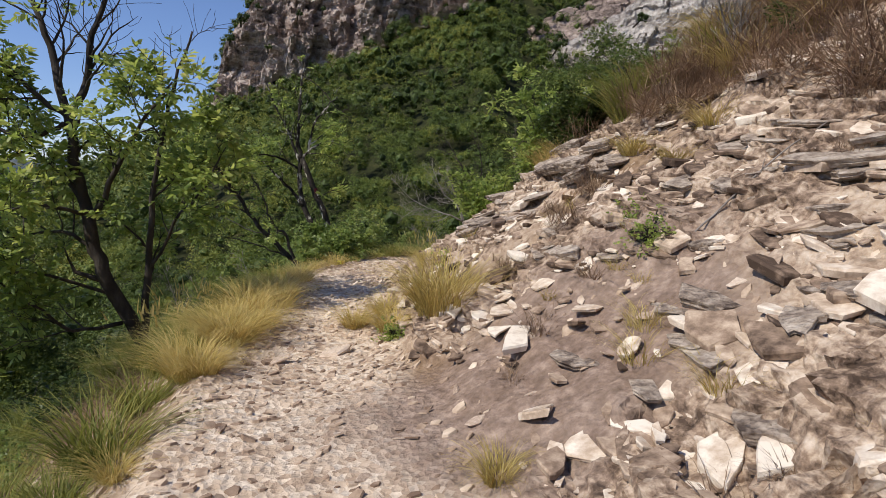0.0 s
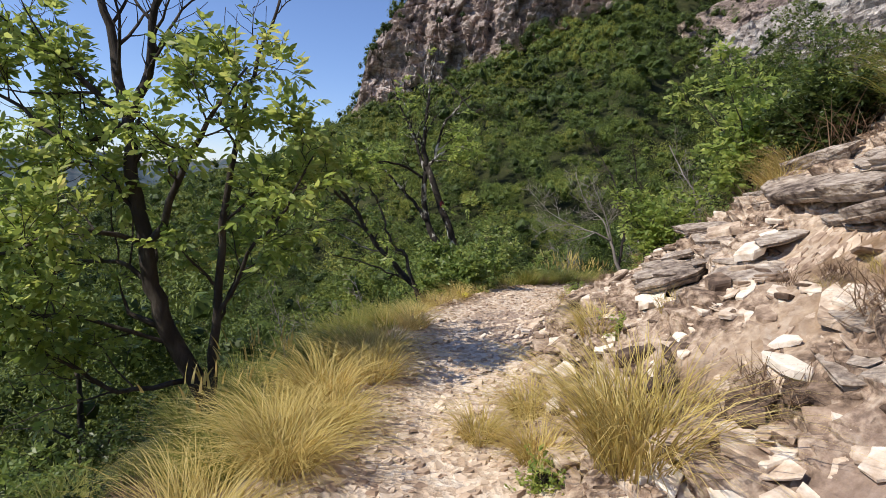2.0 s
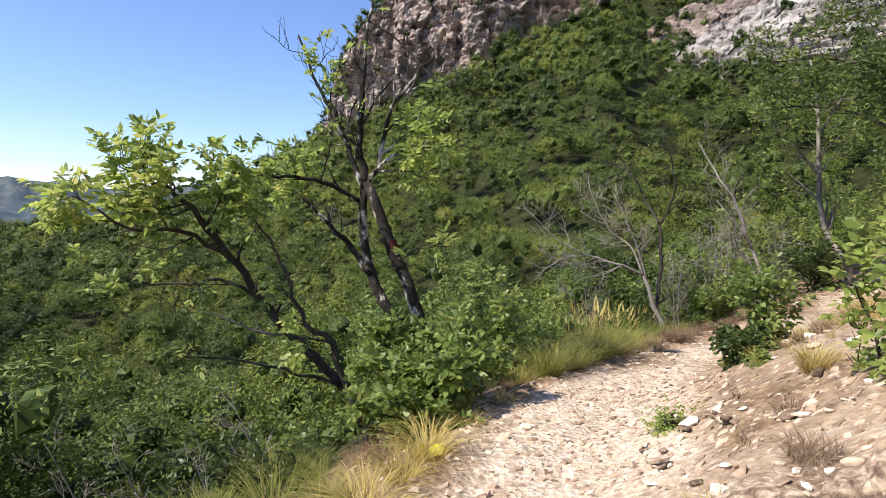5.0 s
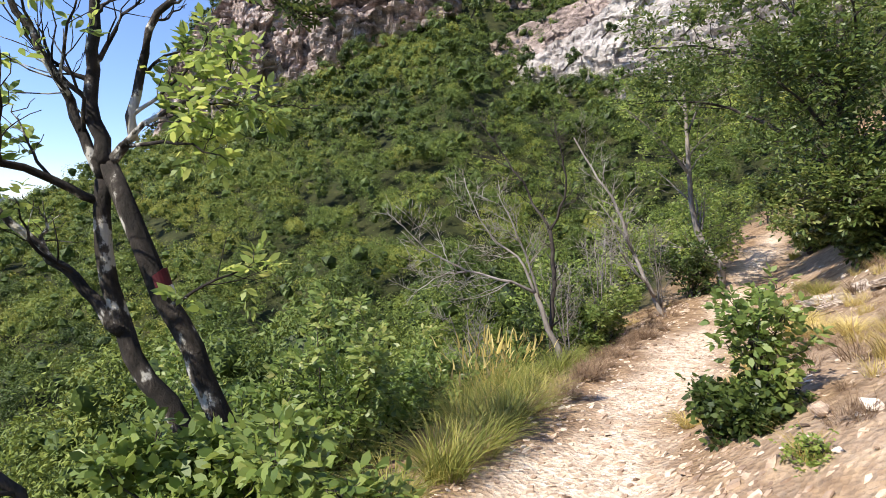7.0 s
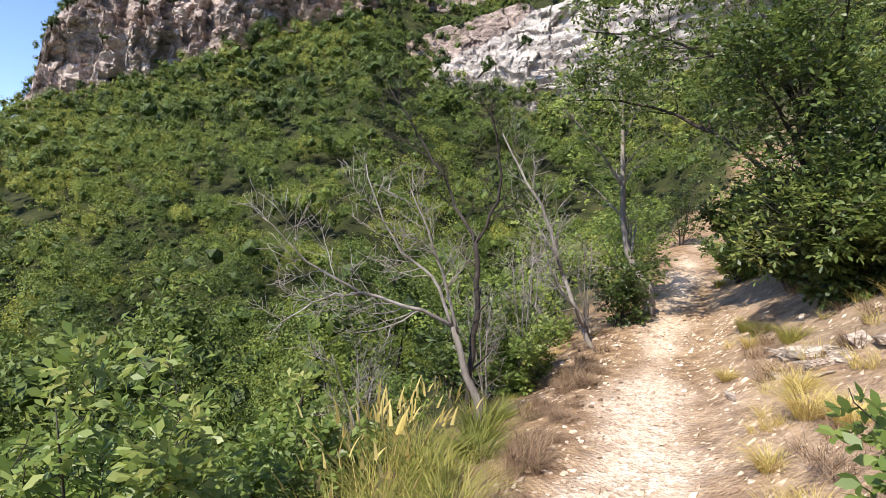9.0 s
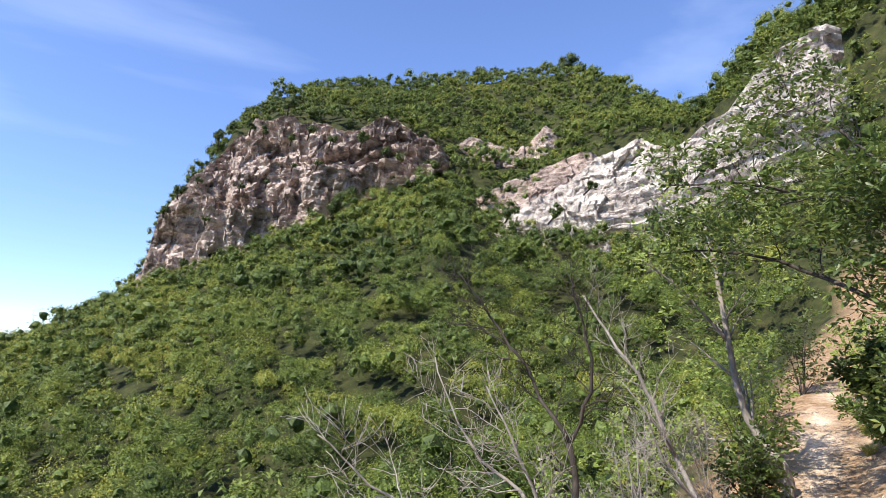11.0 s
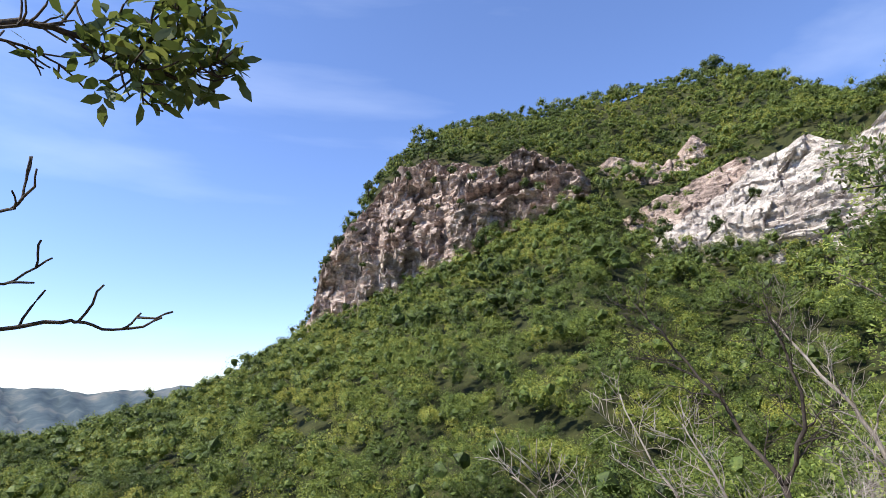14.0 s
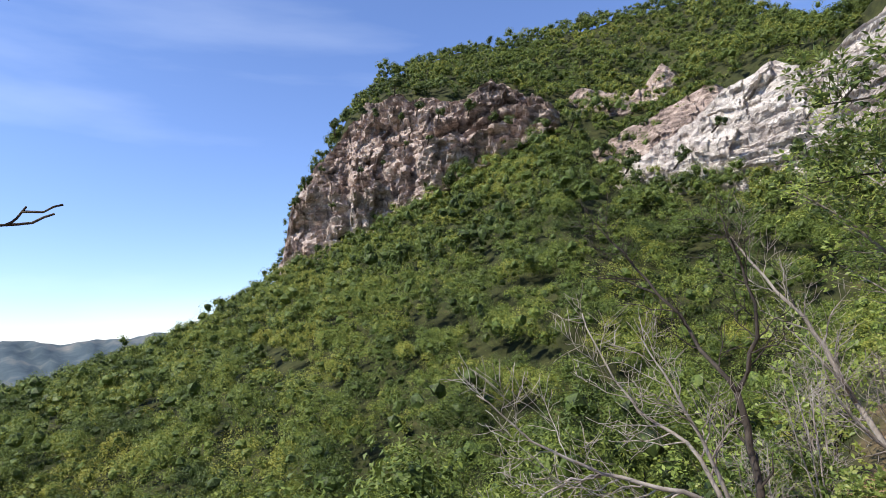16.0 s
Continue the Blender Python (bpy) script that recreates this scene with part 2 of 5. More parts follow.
# ---- helpers for meshes ----
def mesh_of(name, verts, faces, mat, smooth=False):
    me = bpy.data.meshes.new(name)
    me.from_pydata([tuple(v) for v in verts], [], faces)
    me.materials.append(mat)
    if smooth:
        me.shade_smooth()
    me.update()
    return me


def polys_mesh(name, verts, per, mat, tone=None):
    """A mesh of separate polygons with per corners each; verts: (count, per, 3)."""
    v = np.asarray(verts, dtype=np.float32).reshape(-1, 3)
    count = len(v) // per
    me = bpy.data.meshes.new(name)
    me.vertices.add(len(v))
    me.vertices.foreach_set("co", v.ravel())
    me.loops.add(len(v))
    me.loops.foreach_set("vertex_index", np.arange(len(v), dtype=np.int32))
    me.polygons.add(count)
    me.polygons.foreach_set("loop_start", np.arange(0, len(v), per, dtype=np.int32))
    me.materials.append(mat)
    if tone is not None:
        me.attributes.new("tone", "FLOAT", "POINT").data.foreach_set("value", np.repeat(np.asarray(tone, dtype=np.float32), per))
    me.update(calc_edges=True)
    return me


def thing(name, label, category, at=(0, 0, 0), group="", kind="", turn=0.0, size=1.0):
    ob = new(name)
    ob.matrix_basis = Matrix.LocRotScale(at, Euler((0, 0, turn)), (size, size, size))
    return tagged(ob, label, category, group, kind)


def put(name, me, parent, label=""):
    ob = new(name, me)
    ob.parent = parent
    return tagged(ob, label) if label else ob


def fbm(p, octaves=4):
    """Cheap smooth noise in about -1..1 on (..., 3) arrays, from turned sine waves."""
    p = np.asarray(p, dtype=float)
    out, amp, f = np.zeros(p.shape[:-1]), 1.0, 1.0
    for k in range(octaves):
        a = 1.7 * k + 0.4
        q = np.stack([p[..., 0] * math.cos(a) + p[..., 1] * math.sin(a), -p[..., 0] * math.sin(a) + p[..., 1] * math.cos(a), p[..., 2]], -1) * f
        out += amp * np.sin(q[..., 0] + 1.3 * np.sin(q[..., 1] * 0.9 + k) + 0.7 * q[..., 2]) * np.sin(q[..., 1] * 1.1 + 1.1 * np.sin(q[..., 2] * 1.3 + q[..., 0] * 0.6 + 2 * k))
        amp, f = amp * 0.5, f * 2.03
    return out * 0.6


# ---- ground: one sheet, from the trodden path to the far hills ----
TRACK = np.array([(2.4, -20, -1.6), (2.8, -6, -0.6), (3.1, 0, -0.25), (3.5, 3, -0.1), (3.8, 6, 0.0), (4.1, 8, 0.03), (4.9, 10.5, 0.06), (5.9, 12.4, 0.0),
                  (7.2, 14.1, -0.1), (9.6, 15.9, -0.2), (13.9, 18.8, -0.22), (16.8, 20.6, 0.1), (22, 23.9, 0.9), (32, 29, 2.6), (70, 48, 10)])
LINE = np.concatenate([a + (b - a) * np.linspace(0, 1, 40, endpoint=False)[:, None] for a, b in zip(TRACK[:-1], TRACK[1:])])
for _ in range(25):
    LINE[1:-1] = (LINE[:-2] + LINE[1:-1] * 2 + LINE[2:]) / 4
WAY = np.gradient(LINE[:, :2], axis=0)
WAY /= np.linalg.norm(WAY, axis=1)[:, None]
PIVOT = np.array([6.3, 13.9, 2.2])     # the far hills are laid out by bearing and rise as seen from here
BEARING = [-180, -60, -25, -12, -3, -1.8, 1.3, 4, 8, 15, 20, 25, 31, 36, 40, 45, 50, 57, 65, 90, 180]
FOOT_D = [150, 150, 152, 160, 173, 172, 169, 166, 161, 152, 147, 143, 130, 130, 128, 125, 122, 110, 100, 90, 90]
FOOT_E = [-5, -5, -4.1, -0.3, 5.6, 6.6, 7.4, 8.9, 11.5, 14.6, 16.6, 18.6, 13.6, 12.9, 13.1, 12.5, 13, 17, 19, 20, 10]
RIM_E = [-5, -5, -4.1, -0.3, 6.2, 12.5, 17, 21, 23, 22.8, 23.3, 21.5, 16.5, 18, 20.3, 22, 22, 27.5, 28, 28, 12]
SKY_E = [-6, -6, -5.2, -0.9, 3.2, 9.5, 16, 21.8, 25.2, 27.1, 27.2, 27.7, 28.1, 28.3, 28.0, 25.0, 22.0, 28, 29, 29, 12]


def tan_d(a):
    return np.tan(np.radians(a))


def track_at(x, y):
    """Nearest index on the track, and the signed distance to its right."""
    shape = np.shape(x)
    p = np.stack([np.ravel(x), np.ravel(y)], 1)
    near, side = np.empty(len(p), int), np.empty(len(p))
    for k in range(0, len(p), 20000):
        q = p[k:k + 20000]
        d = (q[:, None, 0] - LINE[None, :, 0]) ** 2 + (q[:, None, 1] - LINE[None, :, 1]) ** 2
        i = d.argmin(1)
        off = q - LINE[i, :2]
        sign = np.sign(off[:, 0] * WAY[i, 1] - off[:, 1] * WAY[i, 0])
        near[k:k + 20000], side[k:k + 20000] = i, np.sqrt(d[np.arange(len(q)), i]) * sign
    return near.reshape(shape), side.reshape(shape)


def scatter_value(a, b, seed):
    """A steady random value in 0..1 for each pair of whole numbers."""
    v = np.sin(a * 127.1 + b * 311.7 + seed * 17.3) * 43758.5453
    return v - np.floor(v)


def bedrock(x, y, z, u, ty, edge):
    """The bank's broken beds: rise and outward push of the surface, and how far rock lies bare there."""
    p3 = np.stack([x, y, np.zeros_like(x)], -1)
    r = np.maximum(u - edge, 0)
    bare = np.clip((fbm(p3 * 0.9 + 7, 3) + 0.42) * 2.6, 0, 1)
    bare = bare * np.clip(r / 0.35, 0, 1) * np.clip((6.5 - r) / 1.5, 0, 1) * np.interp(ty, [10, 12.5, 14], [1, 0.35, 0.15])
    bare = bare * (1 - np.clip((1.0 - np.hypot((x - 4.9) / 1.15, (y - 5.4) / 1.05)) * 3, 0, 0.85))
    # dry soil in the gully between the two ledges
    gully = np.exp(-((y - 6.9 + 0.25 * (x - 6.2)) / 0.35) ** 2)
    bare = bare * (1 - 0.85 * gully * np.clip(r / 0.3, 0, 1))
    rise, push = np.zeros_like(x), np.zeros_like(x)
    level = z + 0.10 * x - 0.13 * y + 0.10 * fbm(p3 * 1.3 + 5, 3)
    for tall, long_, lift, out, seed in ((0.3, 0.8, 0.17, 0.16, 1), (0.12, 0.33, 0.085, 0.1, 2), (0.055, 0.15, 0.03, 0.035, 3)):
        bed = np.floor(level / tall)
        inside = level / tall - bed
        block = np.floor((y + 0.45 * x + 0.12 * fbm(p3 * 2.3 + seed, 2)) / long_ + 3.7 * scatter_value(bed, bed * 0, seed))
        v = scatter_value(bed, block, seed)
        rise = rise + lift * (v - 0.5)
        push = push + out * inside * (0.25 + 0.75 * v)
    return rise * bare, push * bare, bare


def height(x, y, fine=True):
    x, y = np.asarray(x, float), np.asarray(y, float)
    i, u = track_at(x, y)
    ty = LINE[i, 1]
    slope = np.interp(ty, [0, 6, 9.5, 12, 16, 20, 30], [0.6, 0.68, 0.7, 0.45, 0.55, 0.6, 0.6])
    edge = np.interp(ty, [0, 6, 9.5, 12, 16, 20, 30], [0.6, 0.6, 0.5, 0.25, 0.3, 0.5, 0.6])
    left = np.interp(ty, [0, 9, 13, 16, 20], [0.75, 0.8, 0.85, 0.75, 0.7])
    r, w = np.maximum(u - edge, 0), np.maximum(-u - left, 0)
    near = LINE[i, 2] + slope * r * (r / (r + 0.25)) + 0.12 * np.maximum(u, 0) - np.where(w > 0, np.interp(ty, [0, 9, 12, 14], [0.62, 0.6, 0.5, 0.42]) * np.minimum(w, 2.2) + 0.8 * np.maximum(w - 2.2, 0), 0)
    p3 = np.stack([x, y, np.zeros_like(x)], -1)
    rough = np.clip(np.abs(u) / 3, 0.12, 1)
    near = near + rough * 0.22 * fbm(p3 * 0.55, 4)
    if fine:
        near = near + bedrock(x, y, near, u, ty, edge)[0]
        near = near + 0.018 * fbm(p3 * 7, 3) * np.clip(1.5 - np.abs(u) / 8, 0, 1)
    dx, dy = x - PIVOT[0], y - PIVOT[1]
    d, az = np.hypot(dx, dy), np.degrees(np.arctan2(dx, dy))
    fd = np.interp(az, BEARING, FOOT_D)
    z1 = PIVOT[2] + fd * tan_d(np.interp(az, BEARING, FOOT_E))
    z2 = PIVOT[2] + (fd + 8) * tan_d(np.interp(az, BEARING, RIM_E))
    z3 = PIVOT[2] + 215 * tan_d(np.interp(az, BEARING, SKY_E))
    k = np.clip((d - 30) / (fd - 30), 0, 1)
    far = -14 + (z1 + 14) * k ** 1.1 + 2.0 * fbm(p3 * 0.06, 3) * k * (1 - k) * 2
    far = np.where(d < 30, -14 - (30 - d) * 0.9, far)
    far = np.where(d > fd, z1 + (z2 - z1) * np.clip((d - fd) / 8, 0, 1), far)
    far = np.where(d > fd + 8, z2 + (z3 - z2) * np.clip((d - fd - 8) / (215 - fd - 8), 0, 1), far)
    drop = np.where(az < 25, -30, z3)
    far = np.where(d > 215, z3 + (drop - z3) * np.clip((d - 215) / 150, 0, 1), far)
    far = np.where(d > 700, far + (-50 - far) * np.clip((d - 700) / 400, 0, 1), far)
    near = np.where(d > 160, np.minimum(near, near * 0 - 60), near)
    return np.maximum(near, far)


def zg(x, y):
    return float(height(np.array([x]), np.array([y]))[0])


def spread(lo, hi, cell, reach, growth):
    mid = list(np.arange(lo, hi, cell))
    out, step, a, b = [], cell, lo, mid[-1]
    while b < reach:
        step *= growth
        a, b = a - step, b + step
        out.append((a, b))
    return np.array([p for p, _ in reversed(out)] + mid + [q for _, q in out])


def build_ground():
    gx, gy = spread(2.6, 9.0, 0.032, 3500, 1.065), spread(2.8, 14.0, 0.036, 3500, 1.065)
    X, Y = np.meshgrid(gx, gy, indexing="ij")
    Z = height(X, Y)
    nx, ny = X.shape
    me = bpy.data.meshes.new("ground")
    i, u = track_at(X, Y)
    edge = np.interp(LINE[i, 1], [0, 6, 9.5, 12, 16, 20, 30], [0.6, 0.6, 0.5, 0.25, 0.3, 0.5, 0.6])
    _, push, bare = bedrock(X, Y, Z, u, LINE[i, 1], edge)
    v = np.stack([X - push * WAY[i, 1], Y + push * WAY[i, 0], Z], -1).reshape(-1, 3).astype(np.float32)
    idx = np.arange(nx * ny).reshape(nx, ny)
    q = np.stack([idx[:-1, :-1], idx[1:, :-1], idx[1:, 1:], idx[:-1, 1:]], -1).reshape(-1, 4).astype(np.int32)
    me.vertices.add(len(v))
    me.vertices.foreach_set("co", v.ravel())
    me.loops.add(q.size)
    me.loops.foreach_set("vertex_index", q.ravel())
    me.polygons.add(len(q))
    me.polygons.foreach_set("loop_start", np.arange(0, q.size, 4, dtype=np.int32))
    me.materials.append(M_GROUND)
    p3 = np.stack([X, Y, Z], -1)
    wob = 0.35 * fbm(p3 * 1.3, 3)
    near = np.clip(1 - (np.hypot(X - 6, Y - 12) - 20) / 10, 0, 1)
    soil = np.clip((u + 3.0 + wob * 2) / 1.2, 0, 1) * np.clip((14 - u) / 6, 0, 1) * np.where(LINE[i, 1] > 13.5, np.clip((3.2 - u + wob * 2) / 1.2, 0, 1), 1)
    half = np.interp(LINE[i, 1], [12, 13.5, 15.5, 18], [0.95, 0.85, 0.5, 0.4])
    scree = np.clip((half - np.abs(u + 0.05) + wob) / 0.35, 0, 1)
    bank = np.clip((u - 0.5 + wob) / 0.5, 0, 1) * np.clip((3.6 - u + 2 * wob) / 0.8, 0, 1)
    scree = np.maximum(scree, np.interp(LINE[i, 1], [11, 14], [0.6, 0.2]) * bank * np.clip((fbm(p3 * 1.7 + 3, 3) + 0.45) * 2, 0, 1))
    slate = np.clip((1.0 - np.hypot((X - 4.9) / 1.25, (Y - 5.4) / 1.15) + wob * 0.8) * 3, 0, 1)
    slate = np.maximum(slate, np.clip((1.0 - np.hypot((X - 5.35) / 0.55, (Y - 11.0) / 0.8) + wob * 0.5) * 3, 0, 1) * 0.8)
    slate = np.maximum(slate, np.clip((1.0 - np.hypot((X - 5.3) / 0.5, (Y - 10.1) / 0.75) + wob * 0.5) * 3, 0, 1))
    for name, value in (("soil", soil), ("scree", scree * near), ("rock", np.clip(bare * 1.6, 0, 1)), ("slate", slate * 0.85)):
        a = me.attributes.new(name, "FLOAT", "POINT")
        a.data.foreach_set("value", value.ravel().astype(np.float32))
    me.update(calc_edges=True)
    me.shade_smooth()
    # broken rock keeps its hard edges, trodden soil stays soft
    centre = np.array((bare[:-1, :-1] + bare[1:, 1:]) * 0.5).ravel() < 0.3
    me.polygons.foreach_set("use_smooth", centre)
    tagged(new("ground", me), "stony hillside with a pale trodden footpath", "ground", kind="structure")


build_ground()


# ---- cliffs ----
def cliff(name, label, mat, az0, az1, foot, rim, dist, cols, rows, depth, seed, lean=6.0, hollows=()):
    """A rock face over bearings az0..az1, between two profiles of rise, with beds, ledges and upright joints."""
    a = np.linspace(az0, az1, cols)
    v = np.linspace(0, 1, rows)
    A, V = np.meshgrid(a, v, indexing="ij")
    D = np.interp(A, *dist)
    zf = PIVOT[2] + D * tan_d(np.interp(A, *foot))
    zr = PIVOT[2] + D * tan_d(np.interp(A, *rim))
    Z = zf + (zr - zf) * V
    S = np.radians(A) * D
    p = np.stack([S * 0.16, Z * 0.16, np.full_like(S, seed)], -1)
    warp = 1.2 * fbm(p * 1.1 + 3, 3)
    relief = 2.4 * fbm(p * 0.7 + 3, 3)
    for wide, tall, amount in ((6.5, 15.0, 2.6), (8.0, 4.2, 2.2), (3.0, 1.9, 1.2), (1.3, 0.9, 0.5)):
        # each bed breaks into blocks of uneven depth, shifted from bed to bed
        bed = np.floor(Z / tall + S * 0.012 + warp * 0.5)
        block = np.floor(S / wide + 0.37 * bed + 0.8 * np.sin(bed * 7.3 + wide) + warp * 0.35)
        value = np.sin(bed * 127.1 + block * 311.7 + seed) * 43758.5453
        inside = ((Z / tall + S * 0.012 + warp * 0.5) % 1.0)
        relief = relief + amount * (value - np.floor(value)) + 0.35 * amount * inside
    relief = relief + 0.35 * fbm(p * 9, 2)
    for ca, cv, wa, wv, deep in hollows:
        relief = relief - deep * np.exp(-((A - ca) / wa) ** 2 - ((V - cv) / wv) ** 2)
    fade = np.clip(np.minimum((A - az0), (az1 - A)) / 1.0, 0, 1)
    R = D - depth * (relief - 3.6) + lean * V * (0.3 + 0.7 * V) + 3 * (1 - fade)
    verts = np.stack([PIVOT[0] + R * np.sin(np.radians(A)), PIVOT[1] + R * np.cos(np.radians(A)), Z + depth * 0.3 * fbm(p * 5 + 2, 2)], -1)
    idx = np.arange(cols * rows).reshape(cols, rows)
    faces = np.stack([idx[:-1, :-1], idx[1:, :-1], idx[1:, 1:], idx[:-1, 1:]], -1).reshape(-1, 4)
    ob = new(name, mesh_of(name, verts.reshape(-1, 3), faces.tolist(), mat))
    return tagged(ob, label, "cliff", kind="structure")


cliff("cliff_red", "tall weathered reddish cliff with ledges above the wooded slope", M_CLIFF, -3.2, 25.5,
      ([-3.2, -2.5, 2.8, 7.2, 12.3, 14.6, 18.7, 25.5], [6.0, 6.3, 8.0, 11.0, 12.4, 14.5, 16.5, 19.3]),
      ([-3.2, -2.7, -1.8, 1.3, 4, 6.3, 10.5, 15.9, 18.9, 22.4, 25.5], [7.2, 8.2, 13.3, 17.8, 21.6, 23.6, 23.8, 23.3, 24.8, 23.5, 21.5]),
      ([-3.2, 4, 15, 25.5], [168, 160, 147, 138]), 340, 140, 1.9, 1.0,
      hollows=((14.5, 0.62, 2.6, 0.06, 2.6), (17.5, 0.5, 2.2, 0.07, 2.8), (8.5, 0.74, 3.0, 0.05, 2.0), (3.6, 0.5, 0.5, 0.4, 1.6), (10.2, 0.3, 0.5, 0.25, 1.6)))
cliff("cliff_pale", "pale grey broken limestone face on the upper slope", M_WHITE, 29.6, 62,
      ([29.6, 34.7, 39.5, 43.8, 50, 57, 62], [10.5, 9.5, 9.5, 9, 9, 13, 15]),
      ([29.6, 33.5, 36.7, 40.4, 44.8, 47.2, 49.5, 52, 57, 62], [15.4, 17.2, 18.6, 21.0, 22.8, 21.4, 22.6, 24.0, 29.0, 30.0]),
      ([29.6, 40, 50, 57, 62], [117, 116, 109, 98, 92]), 280, 110, 1.2, 4.0, lean=10)

cliff("ledge_brown", "brown rock ledge stepping up through the bushes", M_CLIFF, 27.5, 41,
      ([27.5, 30, 35, 41], [12, 13, 15, 17]), ([27.5, 29, 32, 36, 39, 41], [17.2, 18.0, 19.2, 20.6, 21.6, 21.2]), ([27.5, 41], [132, 129]), 110, 44, 0.8, 9.0, lean=6)
cliff("ledge_upper", "small weathered rock band high on the slope", M_CLIFF, 25.6, 37.5,
      ([25.6, 37.5], [17, 18]), ([25.6, 28, 30, 32.5, 35.5, 37.5], [22.2, 23.3, 22.6, 21.6, 24.0, 22.5]), ([25.6, 37.5], [150, 151]), 90, 40, 0.8, 13.0, lean=6)


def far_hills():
    """The ridge across the valley, well past the woods, with distance haze painted into its blue-green."""
    # bluish stops stand for the haze in the air, not the hill's own colour
    m = material("haze_tinted_hill", [(0.3, (0.026, 0.045, 0.06)), (0.5, (0.05, 0.075, 0.088)), (0.75, (0.14, 0.14, 0.13))], scale=0.02, bump=0.4, bump_scale=0.05, big=0.004)
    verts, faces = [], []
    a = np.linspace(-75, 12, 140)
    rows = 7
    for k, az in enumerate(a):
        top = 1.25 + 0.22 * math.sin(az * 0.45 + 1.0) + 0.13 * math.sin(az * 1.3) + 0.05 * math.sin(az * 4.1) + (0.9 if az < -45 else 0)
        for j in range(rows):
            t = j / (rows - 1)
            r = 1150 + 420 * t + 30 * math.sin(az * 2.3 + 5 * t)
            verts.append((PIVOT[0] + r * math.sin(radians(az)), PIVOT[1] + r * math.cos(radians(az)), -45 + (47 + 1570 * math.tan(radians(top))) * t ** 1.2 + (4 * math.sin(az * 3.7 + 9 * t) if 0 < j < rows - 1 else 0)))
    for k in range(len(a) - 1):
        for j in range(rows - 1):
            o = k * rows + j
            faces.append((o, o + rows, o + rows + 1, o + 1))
    tagged(new("backdrop", mesh_of("backdrop", verts, faces, m, True)), "ridge across the valley, blue-green with painted haze", "hills", kind="structure")


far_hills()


# ---- woods ----
GOLD = (1 + 5 ** 0.5) / 2
ICO = np.array([(-1, GOLD, 0), (1, GOLD, 0), (-1, -GOLD, 0), (1, -GOLD, 0), (0, -1, GOLD), (0, 1, GOLD), (0, -1, -GOLD), (0, 1, -GOLD), (GOLD, 0, -1), (GOLD, 0, 1), (-GOLD, 0, -1), (-GOLD, 0, 1)]) / math.hypot(1, GOLD)
ICO_TRIS = [t for t in ((i, j, k) for i in range(12) for j in range(i + 1, 12) for k in range(j + 1, 12))
            if all(abs(np.linalg.norm(ICO[p] - ICO[q]) - 1.0515) < 0.02 for p, q in ((t[0], t[1]), (t[1], t[2]), (t[0], t[2])))]


def crown_cards(rng, n, radius, card, flat=0.8, lumps=9):
    """Leaf cards over the lumps of one crown, (n, 4, 3), and the ragged inner foliage behind them, (m, 3, 3)."""
    lp = rng.normal(size=(lumps, 3))
    lp /= np.linalg.norm(lp, axis=1)[:, None]
    lp *= (radius * rng.uniform(0.35, 0.75, lumps))[:, None]
    lr = radius * rng.uniform(0.3, 0.52, lumps)
    k = rng.integers(0, lumps, n)
    dv = rng.normal(size=(n, 3))
    dv[:, 2] = np.abs(dv[:, 2]) * np.where(rng.random(n) < 0.75, 1, -1)
    dv /= np.linalg.norm(dv, axis=1)[:, None]
    c = lp[k] + dv * (lr[k] * rng.uniform(0.6, 1.2, n))[:, None]
    c[:, 2] *= flat
    nrm = dv + rng.normal(size=(n, 3)) * 0.5 + np.array([0, 0, 0.3])
    nrm /= np.linalg.norm(nrm, axis=1)[:, None]
    core = []
    for p, r in zip(lp, lr):
        v = p + ICO * (r * rng.uniform(0.4, 0.82, (12, 1)))
        v[:, 2] *= flat
        core.append(v[ICO_TRIS])
    return cards_at(rng, c, nrm, card * rng.uniform(0.6, 1.3, n), 0.75), np.concatenate(core)


def cards_at(rng, c, nrm, size, wide):
    t = np.cross(nrm, rng.normal(size=c.shape))
    t /= np.linalg.norm(t, axis=1)[:, None] + 1e-9
    b = np.cross(nrm, t)
    t, b = t * size[:, None] * 0.5, b * (size * wide)[:, None] * 0.5
    j = rng.uniform(0.5, 1.1, (4, len(c), 1))
    return np.stack([c - t * j[0], c - b * j[1], c + t * j[2], c + b * j[3]], 1)


